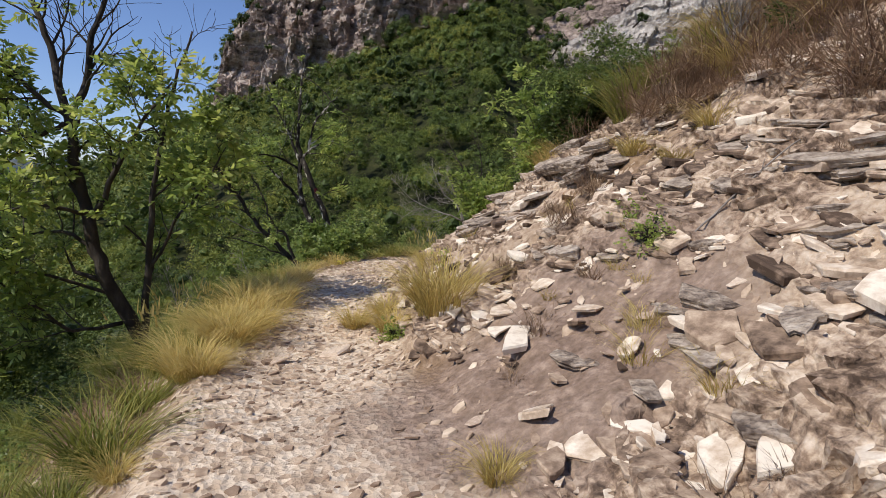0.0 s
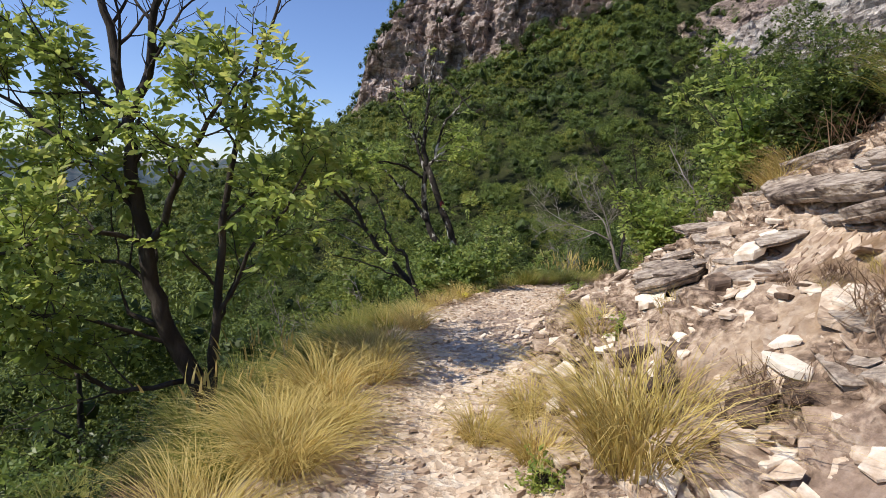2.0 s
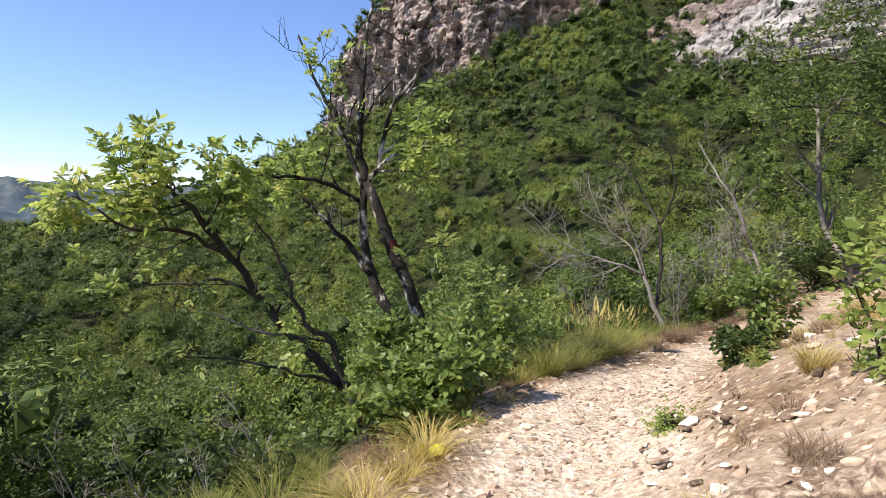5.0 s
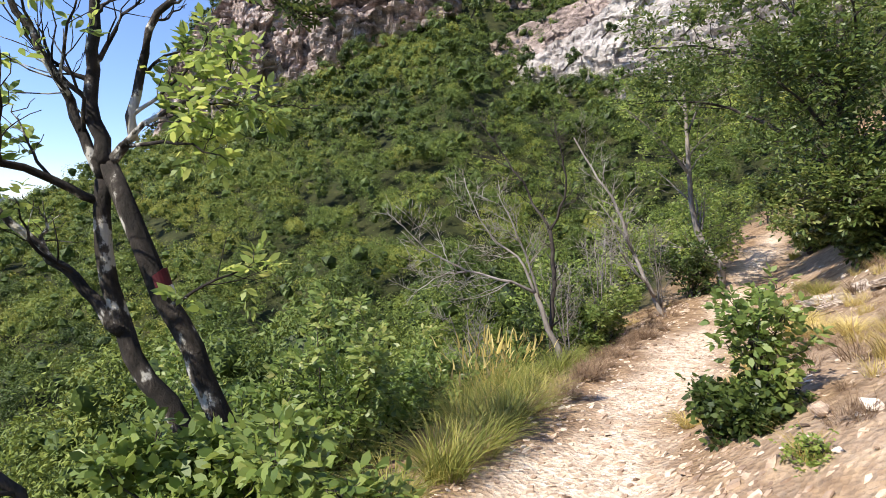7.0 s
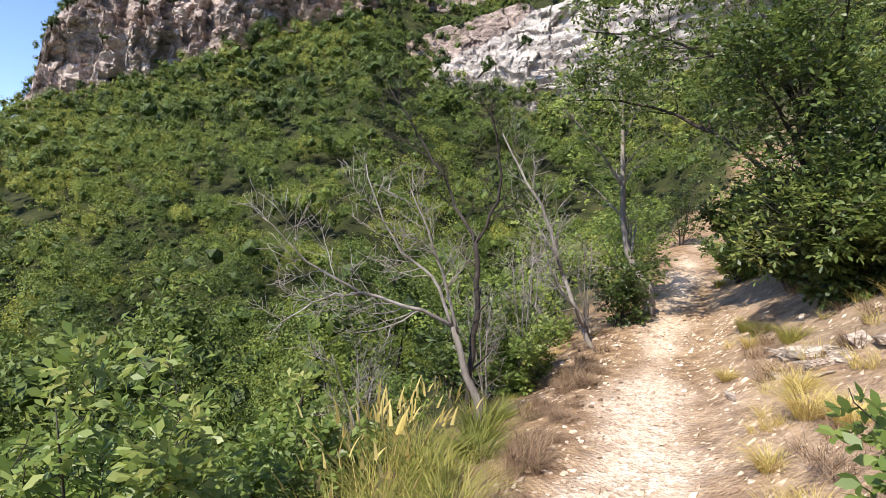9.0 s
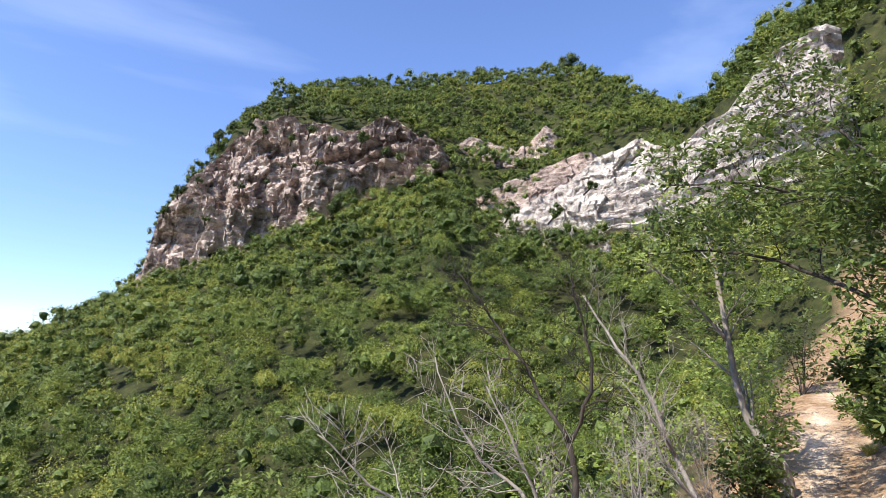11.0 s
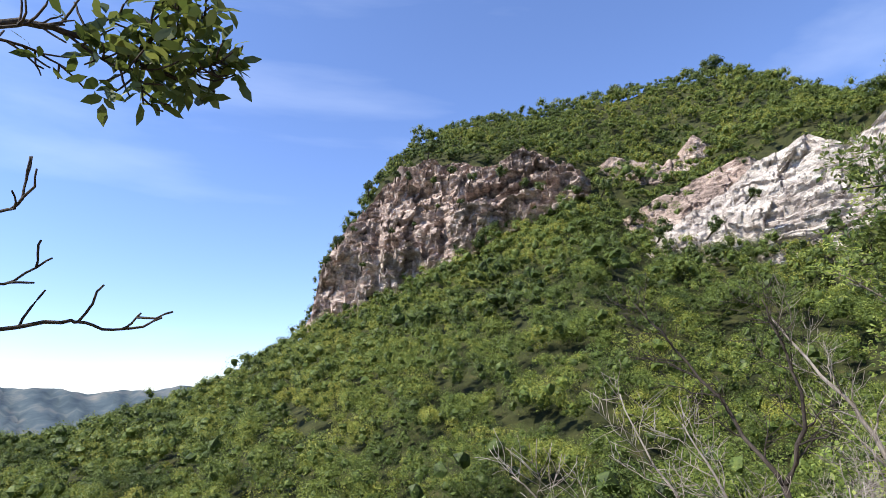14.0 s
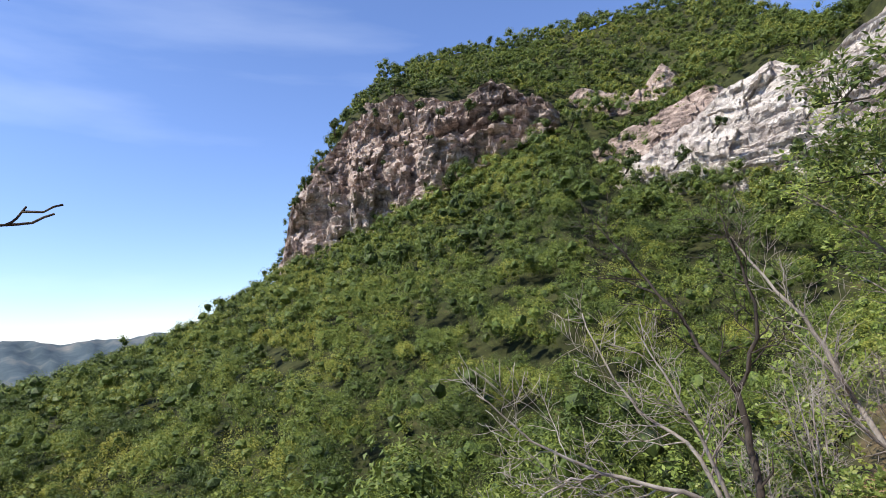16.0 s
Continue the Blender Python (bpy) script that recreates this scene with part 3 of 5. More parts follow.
def wood_crown(rng, count, radius, card, lumps=8):
    """One broad, low crown of layered sprays: leaf triangles (n, 3, 3) and the inner foliage (m, 3, 3), which callers
    tone dark as shade.
    """
    an, far = rng.uniform(0, 6.283, lumps), radius * np.sqrt(rng.uniform(0.02, 0.75, lumps))
    lp = np.stack([far * np.cos(an), far * np.sin(an), radius * (0.8 - 0.8 * (far / radius) ** 2) + rng.uniform(-0.35, 0.35, lumps) * radius], 1)
    lr = radius * rng.uniform(0.26, 0.48, lumps)
    k = rng.integers(0, lumps, count)
    dv = rng.normal(size=(count, 3))
    dv[:, 2] = np.abs(dv[:, 2]) * np.where(rng.random(count) < 0.8, 1, -0.6)
    dv /= np.linalg.norm(dv, axis=1)[:, None]
    c = lp[k] + dv * (lr[k] * rng.uniform(0.7, 1.15, count))[:, None] * np.array([1, 1, 0.95])
    nrm = dv * 0.8 + rng.normal(size=(count, 3)) * 0.55 + np.array([0, 0, 0.3])
    nrm /= np.linalg.norm(nrm, axis=1)[:, None]
    core = []
    for p, r in zip(lp, lr):
        core.append((p + ICO * (r * (0.68 if count > 1200 else 1.0) * rng.uniform(0.32, 0.7, (12, 1))))[ICO_TRIS])
    return cards_at(rng, c, nrm, card * rng.uniform(0.55, 1.4, count), 0.7)[:, :3], np.concatenate(core)


def build_woods():
    rng = np.random.default_rng(7)
    cell = 3.4
    gx, gy = np.meshgrid(np.arange(-125, 225, cell), np.arange(20, 240, cell), indexing="ij")
    x = gx.ravel() + rng.uniform(-0.42, 0.42, gx.size) * cell
    y = gy.ravel() + rng.uniform(-0.42, 0.42, gx.size) * cell
    n = len(x)
    d, az = np.hypot(x - PIVOT[0], y - PIVOT[1]), np.degrees(np.arctan2(x - PIVOT[0], y - PIVOT[1]))
    i, u = track_at(x, y)
    fd = np.interp(az, BEARING, FOOT_D)
    rise = np.interp(az, BEARING, RIM_E) - np.interp(az, BEARING, FOOT_E)
    onrock = (d > fd - 2) & (d < fd + 9) & (rise > 2) & (az < 25.5)
    pale = (az > 31.5) & (az < 50) & (d > fd - 10) & (d < fd + 3)
    keep = (d > 30) & (d < 224) & (az > -37) & (az < 72) & ~onrock & ~(pale & (rng.random(n) < 0.8)) & (np.abs(u) > 7) & ((u < 0) | (d > 40))
    x, y, d = x[keep], y[keep], d[keep]
    z = height(x, y, False)
    kind = fbm(np.stack([x, y, z], -1) * 0.045 + 2, 3)
    out, tone, inner, inner_shade = [], [], [], []
    for px, py, pz, pd, kd in zip(x, y, z, d, kind):
        radius = rng.uniform(1.2, 3.3) * (1.35 if rng.random() < 0.15 else 1.0) * (0.85 if pd > 165 else 1.0)
        card = 0.1 + pd * 0.0026
        most = 3400 if pd < 55 else 1900 if pd < 90 else 900 if pd < 140 else 600
        count = int(np.clip(21.0 * radius ** 2 / card ** 2, 200, most))
        q, core = wood_crown(rng, count, radius, card)
        at = np.array([px, py, pz + radius * rng.uniform(0.2, 1.1)])
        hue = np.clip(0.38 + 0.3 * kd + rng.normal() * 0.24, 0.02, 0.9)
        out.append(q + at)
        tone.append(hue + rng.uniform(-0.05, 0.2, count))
        # inner foliage gets a third of the crown's tone: self-shade put into colour
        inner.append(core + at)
        inner_shade.append(np.full(len(core), hue * 0.3))
    me = polys_mesh("far_woods", np.concatenate(out), 3, M_FOREST, np.concatenate(tone))
    tagged(new("far_woods", polys_mesh("far_woods", np.concatenate(inner), 3, M_FOREST, np.concatenate(inner_shade))), "inner foliage of the far woods, coloured dark as shade", "woods", kind="stuff")
    tagged(new("far_woods", me), "dense green deciduous woods covering the far slope", "woods", kind="stuff")


build_woods()


def cliff_trees():
    """Dark bushes and small trees that cling to the cliff."""
    rng = np.random.default_rng(17)
    for az, el, d, radius in ((15.2, 16.2, 142.5, 3.6), (13.9, 15.4, 142.5, 2.6), (-0.4, 15.6, 150, 1.9), (-1.4, 13.6, 152, 1.4), (2.7, 20.8, 147.5, 1.9), (9.0, 24.6, 146, 2.2), (38.0, 28.9, 214, 4.6),
                              (28.6, 28.5, 214, 3.6), (22.4, 27.6, 214, 3.6), (20.5, 20.5, 141.5, 2.0), (23.6, 19.8, 141, 2.4), (5.5, 22.0, 145.5, 1.3), (9.5, 21.5, 144, 1.2), (32.0, 15.5, 112, 2.0), (36.4, 15.2, 111, 1.8), (40.0, 17.6, 111, 1.3),
                              (6.8, 21.9, 150, 1.5), (11.2, 22.4, 143, 1.7), (13.4, 21.8, 143, 1.5), (16.6, 22.2, 140, 1.8), (18.8, 21.0, 139, 1.6), (7.4, 17.2, 150, 1.0), (5.0, 16.5, 153, 1.0), (2.2, 13.2, 158, 1.1),
                              (12.2, 19.4, 143, 1.2), (9.8, 19.0, 146, 0.9), (1.2, 16.6, 161, 1.2), (3.8, 10.2, 156, 1.5), (0.6, 9.0, 159, 1.3), (27.0, 20.0, 134, 1.8), (29.5, 17.0, 125, 1.5), (42.5, 12.5, 110, 1.6), (45.5, 14.0, 106, 1.7), (47.5, 17.5, 103, 1.8), (49.0, 13.2, 102, 2.0), (50.5, 18.6, 100, 2.0)):
        at = (PIVOT[0] + d * math.sin(radians(az)), PIVOT[1] + d * math.cos(radians(az)), PIVOT[2] + d * math.tan(radians(el)))
        ob = thing("cliff_tree", "dark-green tree rooted in the rocks", "tree", at, "cliff trees")
        v, f = tube([(0, 0, 0), (-0.3, 0.6, -radius * 0.6), (-0.2, 2.5, -radius * 1.1)], 0.12, 0.2, 6)
        put("trunk", mesh_of("trunk", v, f, M_BARK), ob)
        cards, core = crown_cards(rng, int(150 * radius ** 2), radius, 0.5, 0.9, 8)
        put("inner_foliage", polys_mesh("inner_foliage", core, 3, M_LEAF_DARK), ob)
        put("crown", polys_mesh("crown", cards, 4, M_LEAF_DARK), ob)



# ---- makers of plants and stones ----
def tube(points, r0, r1, sides=6):
    """Verts and faces of one tapered, closed limb along points."""
    pts = [Vector(p) for p in points]
    verts, faces = [], []
    for k, p in enumerate(pts):
        a, b = pts[max(k - 1, 0)], pts[min(k + 1, len(pts) - 1)]
        d = (b - a).normalized()
        s = d.cross(Vector((0.3, 0.2, 1)) if abs(d.z) < 0.9 else Vector((1, 0.1, 0))).normalized()
        t = d.cross(s)
        r = r0 + (r1 - r0) * k / (len(pts) - 1)
        for j in range(sides):
            an = 2 * math.pi * j / sides
            verts.append(p + (s * math.cos(an) + t * math.sin(an)) * r)
    for k in range(len(pts) - 1):
        for j in range(sides):
            faces.append((k * sides + j, k * sides + (j + 1) % sides, (k + 1) * sides + (j + 1) % sides, (k + 1) * sides + j))
    faces.append(tuple(range(sides))[::-1])
    faces.append(tuple(range((len(pts) - 1) * sides, len(pts) * sides)))
    return verts, faces


def bent(points, wobble, rng, each=4):
    """The polyline made finer, with small bends."""
    out = []
    pts = [Vector(p) for p in points]
    for k in range(len(pts) - 1):
        p0, p1, p2, p3 = pts[max(k - 1, 0)], pts[k], pts[k + 1], pts[min(k + 2, len(pts) - 1)]
        for j in range(each):
            t = j / each
            q = 0.5 * (2 * p1 + (p2 - p0) * t + (2 * p0 - 5 * p1 + 4 * p2 - p3) * t * t + (3 * p1 - p0 - 3 * p2 + p3) * t ** 3)
            out.append(q + Vector(rng.normal(size=3)) * wobble * (0 if k + j == 0 else 1))
    out.append(pts[-1])
    return out


class Wood:
    """Collects limbs of one part and grows side twigs on them."""

    def __init__(self, rng):
        self.rng, self.verts, self.faces, self.tips = rng, [], [], []

    def add(self, pts, r0, r1, sides):
        v, f = tube(pts, r0, r1, sides)
        n = len(self.verts)
        self.verts += v
        self.faces += [tuple(i + n for i in q) for q in f]

    def grow(self, points, r0, r1, level, twigs=6, length=0.7, up=0.25, sides=7, start=0.25, wobble=0.012):
        pts = bent(points, wobble, self.rng, 4 if level > 0 else 2)
        self.add(pts, r0, r1, sides)
        self.tips.append((pts[-1], (pts[-1] - pts[-2]).normalized()))
        if level <= 0:
            return
        for j in range(twigs):
            s = start + (1 - start) * (j + self.rng.random()) / twigs
            k = min(int(s * (len(pts) - 1)), len(pts) - 2)
            d = (pts[k + 1] - pts[k]).normalized()
            side = Vector(self.rng.normal(size=3))
            side = (side - d * side.dot(d)).normalized()
            way = (d * 0.65 + side * 0.9 + Vector((0, 0, up))).normalized()
            ln = length * (1.15 - 0.6 * s) * self.rng.uniform(0.6, 1.3)
            mid = pts[k] + way * ln * 0.5 + Vector(self.rng.normal(size=3)) * ln * 0.05
            end = mid + (way + Vector((0, 0, up * 0.8)) + Vector(self.rng.normal(size=3)) * 0.25).normalized() * ln * 0.5
            r = (r0 + (r1 - r0) * s) * 0.5
            self.grow([pts[k], mid, end], max(r, 0.003), 0.0022, level - 1, max(3, twigs - 2), length * 0.5, up, 5 if level > 1 else 4, 0.3, wobble * 0.7)

    def mesh(self, name, mat):
        return mesh_of(name, self.verts, self.faces, mat, True)


def leaf_polys(rng, pos, way, size, wide=0.42, up=0.6):
    """Six-cornered leaves: (n, 6, 3)."""
    n = len(pos)
    nrm = rng.normal(size=(n, 3)) * 0.55 + np.array([0, 0, up])
    side = np.cross(way, nrm)
    side /= np.linalg.norm(side, axis=1)[:, None] + 1e-9
    lift = np.cross(side, way)
    s = size[:, None]
    w = side * s * wide * 0.5
    sag = lift * s * 0.08
    return np.stack([pos, pos + way * s * 0.3 + w * 0.85 + sag, pos + way * s * 0.65 + w - sag * 0.2, pos + way * s - sag * 2,
                     pos + way * s * 0.65 - w - sag * 0.2, pos + way * s * 0.3 - w * 0.85 + sag], 1)


def sprays(rng, tips, per_tip, size, pairs=4, rachis=0.16, wide=0.4, droop=0.25):
    """Feathered leaves: leaflets in pairs along a short stalk, several stalks at each twig end."""
    pos, way, sz = [], [], []
    for p, d in tips:
        for _ in range(per_tip):
            q = np.array(d) * 0.7 + rng.normal(size=3) * 0.75
            q[2] -= droop * rng.random()
            q /= np.linalg.norm(q) + 1e-9
            r = rachis * rng.uniform(0.6, 1.2)
            s = np.cross(q, rng.normal(size=3) * 0.3 + np.array([0, 0, 1]))
            s /= np.linalg.norm(s) + 1e-9
            root = np.array(p) - np.array(d) * rng.uniform(0, 0.18)
            for k in range(pairs):
                at = root + q * r * (0.35 + 0.65 * k / max(pairs - 1, 1))
                for sign in (-1, 1):
                    w = q * 0.55 + s * sign * 0.8
                    pos.append(at)
                    way.append(w / np.linalg.norm(w))
                    sz.append(size * rng.uniform(0.7, 1.25))
            pos.append(root + q * r)
            way.append(q)
            sz.append(size * 1.15)
    return leaf_polys(rng, np.array(pos), np.array(way), np.array(sz), wide)


def tree(name, label, base, stems, leaf=None, bark=M_BARK, seed=1, category="tree", group="", cheap=False):
    """stems: (part, points, r0, r1, level, twigs, length). leaf: (material, per tip, size, pairs, rachis, keep(tip))."""
    rng = np.random.default_rng(seed)
    ob = thing(name, label, category, base, group)
    tips = []
    for part_name, points, r0, r1, level, twigs, length in stems:
        w = Wood(rng)
        w.grow([Vector(p) - Vector(base) for p in points], r0, r1, level, twigs, length, start=0.35 if part_name == "trunk" else 0.2, wobble=0.012 if r0 > 0.0125 else 0.0025)
        put(part_name, w.mesh(part_name, bark), ob)
        tips += w.tips
    if leaf:
        mat, per_tip, size, pairs, rachis, keep = leaf
        tips = [t for t in tips if keep(t[0] + Vector(base), rng)]
        if tips:
            leaves = sprays(rng, tips, per_tip, size, pairs, rachis)
            leaves = leaves[:, [0, 2, 3, 4]] if cheap else leaves
            put("crown", polys_mesh("crown", leaves, leaves.shape[1], mat), ob, "thin leafy crown")
    return ob


def strips(rng, base, lean, length, width, seg=4, sag=0.5):
    """Bent grass blades as joined strips: verts and faces."""
    n = len(base)
    lean = lean / (np.linalg.norm(lean, axis=1)[:, None] + 1e-9)
    out = np.array(lean)
    out[:, 2] = 0
    out /= np.linalg.norm(out, axis=1)[:, None] + 1e-9
    side = np.stack([-out[:, 1], out[:, 0], np.zeros(n)], 1)
    turn = rng.uniform(-0.9, 0.9, n)[:, None]
    side = side * np.cos(turn) + out * np.sin(turn)
    rows = []
    for k in range(seg + 1):
        t = k / seg
        p = base + lean * (length * t)[:, None] + out * (length * sag * t * t * 0.5)[:, None] - np.array([0, 0, 1]) * (length * sag * t ** 2.4 * 0.55)[:, None]
        w = side * (width * (1 - t) ** 0.7 * 0.5)[:, None]
        rows += [p - w, p + w] if k < seg else [p]
    m = 2 * seg + 1
    verts = np.stack(rows, 1).reshape(-1, 3)
    faces = []
    for i in range(n):
        o = i * m
        for k in range(seg - 1):
            faces.append((o + 2 * k, o + 2 * k + 1, o + 2 * k + 3, o + 2 * k + 2))
        faces.append((o + 2 * seg - 2, o + 2 * seg - 1, o + 2 * seg))
    return verts, faces


def tuft_mesh(name, seed, count, tall, spread_r, mat, sag=0.6, width=0.006, open_=0.5):
    rng = np.random.default_rng(seed)
    an, rad = rng.uniform(0, 2 * math.pi, count), spread_r * np.sqrt(rng.random(count))
    base = np.stack([rad * np.cos(an), rad * np.sin(an), np.full(count, -0.03)], 1)
    lean = np.stack([np.cos(an) * open_ * rng.random(count), np.sin(an) * open_ * rng.random(count), np.ones(count)], 1) + rng.normal(size=(count, 3)) * 0.13
    v, f = strips(rng, base, lean, tall * rng.uniform(0.45, 1.15, count), np.full(count, width), 4, sag)
    return mesh_of(name, v, f, mat)


def scrub_mesh(name, seed, count, tall, mat):
    """A low withered bush: crooked fine stems with side sprigs."""
    rng = np.random.default_rng(seed)
    an, rad = rng.uniform(0, 2 * math.pi, count), 0.5 * tall * np.sqrt(rng.random(count))
    base = np.stack([rad * np.cos(an), rad * np.sin(an), rng.uniform(-0.02, 0.35, count) * tall], 1)
    lean = rng.normal(size=(count, 3)) * 0.6 + np.stack([np.cos(an), np.sin(an), np.full(count, 0.7)], 1) * 0.6
    v, f = strips(rng, base, lean, tall * rng.uniform(0.2, 0.75, count), np.full(count, 0.007), 2, 0.2)
    return mesh_of(name, v, f, mat)


def shard_mesh(name, seed, mat, thick=0.22, sides=6):
    """A flat angular stone about one unit across: broken rim, uneven faces."""
    rng = np.random.default_rng(seed)
    an = np.sort(rng.uniform(0, 2 * math.pi, sides) * 0.4 + np.linspace(0, 2 * math.pi, sides, endpoint=False) * 1.0)
    rad = rng.uniform(0.32, 0.6, sides)
    verts, faces = [], []
    for level, (z, shrink) in enumerate(((-thick / 2, 0.88), (thick * 0.15, 1.0), (thick / 2, 0.84))):
        for a, r in zip(an, rad):
            verts.append((r * shrink * math.cos(a) * rng.uniform(0.93, 1.07), r * shrink * 0.75 * math.sin(a), z + rng.uniform(-1, 1) * thick * 0.16))
    for k in range(2):
        for j in range(sides):
            faces.append((k * sides + j, k * sides + (j + 1) % sides, (k + 1) * sides + (j + 1) % sides, (k + 1) * sides + j))
    verts.append((0, 0, thick * 0.55))
    top = len(verts) - 1
    for j in range(sides):
        faces.append((2 * sides + j, 2 * sides + (j + 1) % sides, top))
    faces.append(tuple(range(sides))[::-1])
    return mesh_of(name, verts, faces, mat)


def slope_turn(x, y, e=0.15):
    """The ground's normal at a place."""
    return Vector((zg(x - e, y) - zg(x + e, y), zg(x, y - e) - zg(x, y + e), 2 * e)).normalized()


cliff_trees()


# ---- trees beside the path ----
def some(share, low=-9.0, high=99.0, x_max=99.0):
    return lambda p, rng: low < p.z < high and p.x < x_max and rng.random() < share


tree("ash_tree", "dark leaning ash with a bare top and sparse green leaves", (2.41, 9.53, -0.68), [
    ("trunk", [(2.42, 9.54, -0.72), (2.36, 9.52, -0.45), (2.08, 9.4, 0.1), (1.95, 9.36, 0.58), (1.84, 9.38, 1.04), (1.75, 9.4, 1.54), (1.69, 9.44, 1.91)], 0.09, 0.045, 1, 5, 0.6),
    ("limb", [(1.69, 9.44, 1.91), (1.52, 9.48, 2.62), (1.36, 9.53, 3.1), (1.2, 9.6, 3.9)], 0.045, 0.012, 2, 9, 0.9),
    ("limb", [(1.69, 9.44, 1.91), (1.87, 9.39, 2.28), (1.93, 9.3, 2.75), (2.12, 9.25, 3.26), (2.3, 9.2, 3.9)], 0.045, 0.012, 2, 9, 0.9),
    ("limb", [(2.38, 9.52, -0.53), (2.41, 9.43, 0.21), (2.46, 9.34, 0.96), (2.53, 9.25, 1.57), (2.68, 9.28, 2.3), (2.85, 9.3, 2.9)], 0.045, 0.01, 2, 9, 0.75),
    ("limb", [(1.89, 9.4, 0.83), (2.15, 9.16, 1.41), (2.41, 9.02, 1.89), (2.69, 8.97, 2.31)], 0.035, 0.009, 2, 7, 0.7),
    ("limb", [(1.69, 9.44, 1.91), (1.37, 9.42, 2.16), (0.99, 9.48, 2.43), (0.45, 9.39, 2.75)], 0.03, 0.008, 2, 8, 0.8),
    ("limb", [(1.65, 9.42, 1.86), (1.29, 9.39, 1.69), (0.79, 9.49, 1.99), (0.35, 9.47, 2.2)], 0.026, 0.008, 2, 8, 0.7),
    ("limb", [(2.17, 9.42, -0.22), (1.77, 9.15, -0.22), (1.57, 8.86, 0.04), (1.1, 8.5, 0.6)], 0.024, 0.006, 2, 7, 0.7),
    ("limb", [(1.84, 9.38, 0.94), (1.51, 9.05, 1.05), (1.17, 8.68, 0.89), (0.7, 8.4, 0.9)], 0.024, 0.006, 2, 8, 0.8),
    ("limb", [(1.95, 9.36, 0.58), (1.6, 9.5, 0.75), (1.1, 9.7, 0.7), (0.6, 9.8, 0.8)], 0.024, 0.006, 2, 8, 0.8),
    ("limb", [(2.41, 9.43, 0.3), (2.7, 9.2, 0.9), (3.0, 9.0, 1.3), (3.2, 8.9, 1.7)], 0.02, 0.006, 2, 8, 0.6),
    ("limb", [(1.84, 9.38, 1.04), (1.4, 9.7, 1.5), (0.9, 9.9, 1.5), (0.3, 10.0, 1.4)], 0.02, 0.006, 2, 9, 0.7),
    ("limb", [(2.08, 9.4, 0.1), (1.5, 9.1, 0.35), (0.9, 8.9, 0.4), (0.4, 8.7, 0.5)], 0.02, 0.006, 2, 9, 0.7),
], (M_LEAF, 5, 0.082, 3, 0.16, lambda p, rng: rng.random() < (0.55 if p.z < 0.3 else 0.8 if p.z < 2.0 else 0.72 if p.z < 2.6 else 0.1)), seed=3)

tree("marked_tree", "twin-stemmed tree with lichen-pale bark and a painted trail mark", (5.2, 14.82, -0.7), [
    ("trunk", [(5.33, 14.8, -0.7), (5.3, 14.79, 0.1), (5.19, 14.8, 0.57), (5.09, 14.86, 0.88), (4.92, 14.92, 1.19), (4.8, 15.02, 1.59), (4.65, 15.17, 1.93)], 0.075, 0.055, 0, 0, 0),
    ("trunk", [(5.2, 14.9, -0.7), (5.15, 14.91, 0.07), (4.95, 15.02, 0.52), (4.76, 15.12, 0.79), (4.67, 15.17, 1.07), (4.61, 15.17, 1.44), (4.62, 15.17, 1.85)], 0.07, 0.045, 0, 0, 0),
    ("limb", [(4.65, 15.17, 1.93), (4.57, 15.22, 2.31), (4.59, 15.27, 2.73), (4.59, 15.37, 3.29), (4.7, 15.5, 4.0)], 0.05, 0.014, 2, 8, 0.7),
    ("limb", [(4.65, 15.17, 1.88), (4.76, 15.12, 2.11), (4.86, 15.07, 2.59), (5.03, 14.96, 2.94), (5.31, 14.84, 3.24)], 0.036, 0.012, 2, 7, 0.6),
    ("limb", [(4.62, 15.17, 1.86), (4.48, 15.27, 2.21), (4.3, 15.25, 2.59), (4.11, 15.33, 2.98), (3.9, 15.4, 3.5)], 0.036, 0.01, 2, 8, 0.7),
    ("limb", [(4.6, 15.17, 1.72), (4.27, 15.05, 1.88), (3.95, 14.81, 1.96), (3.6, 14.53, 1.93), (3.37, 14.36, 1.97)], 0.028, 0.007, 2, 8, 0.6),
    ("limb", [(4.7, 15.15, 0.95), (4.5, 15.22, 1.2), (4.25, 15.35, 1.45), (4.0, 15.43, 1.72), (3.75, 15.5, 1.86)], 0.04, 0.014, 2, 6, 0.5),
    ("limb", [(4.72, 15.12, 2.04), (5.02, 14.96, 2.28), (5.36, 14.83, 2.32)], 0.02, 0.006, 2, 6, 0.4),
    ("limb", [(4.95, 14.9, 1.1), (5.15, 14.75, 1.25), (5.4, 14.7, 1.35)], 0.012, 0.004, 1, 5, 0.35),
], (M_LEAF, 3, 0.08, 3, 0.14, lambda p, rng: rng.random() < (0.8 if p.x < 4.1 and p.z < 2.6 else 0.9 if p.x > 5.0 and p.z < 2.7 else 0.08)), bark=M_LICHEN, seed=5)

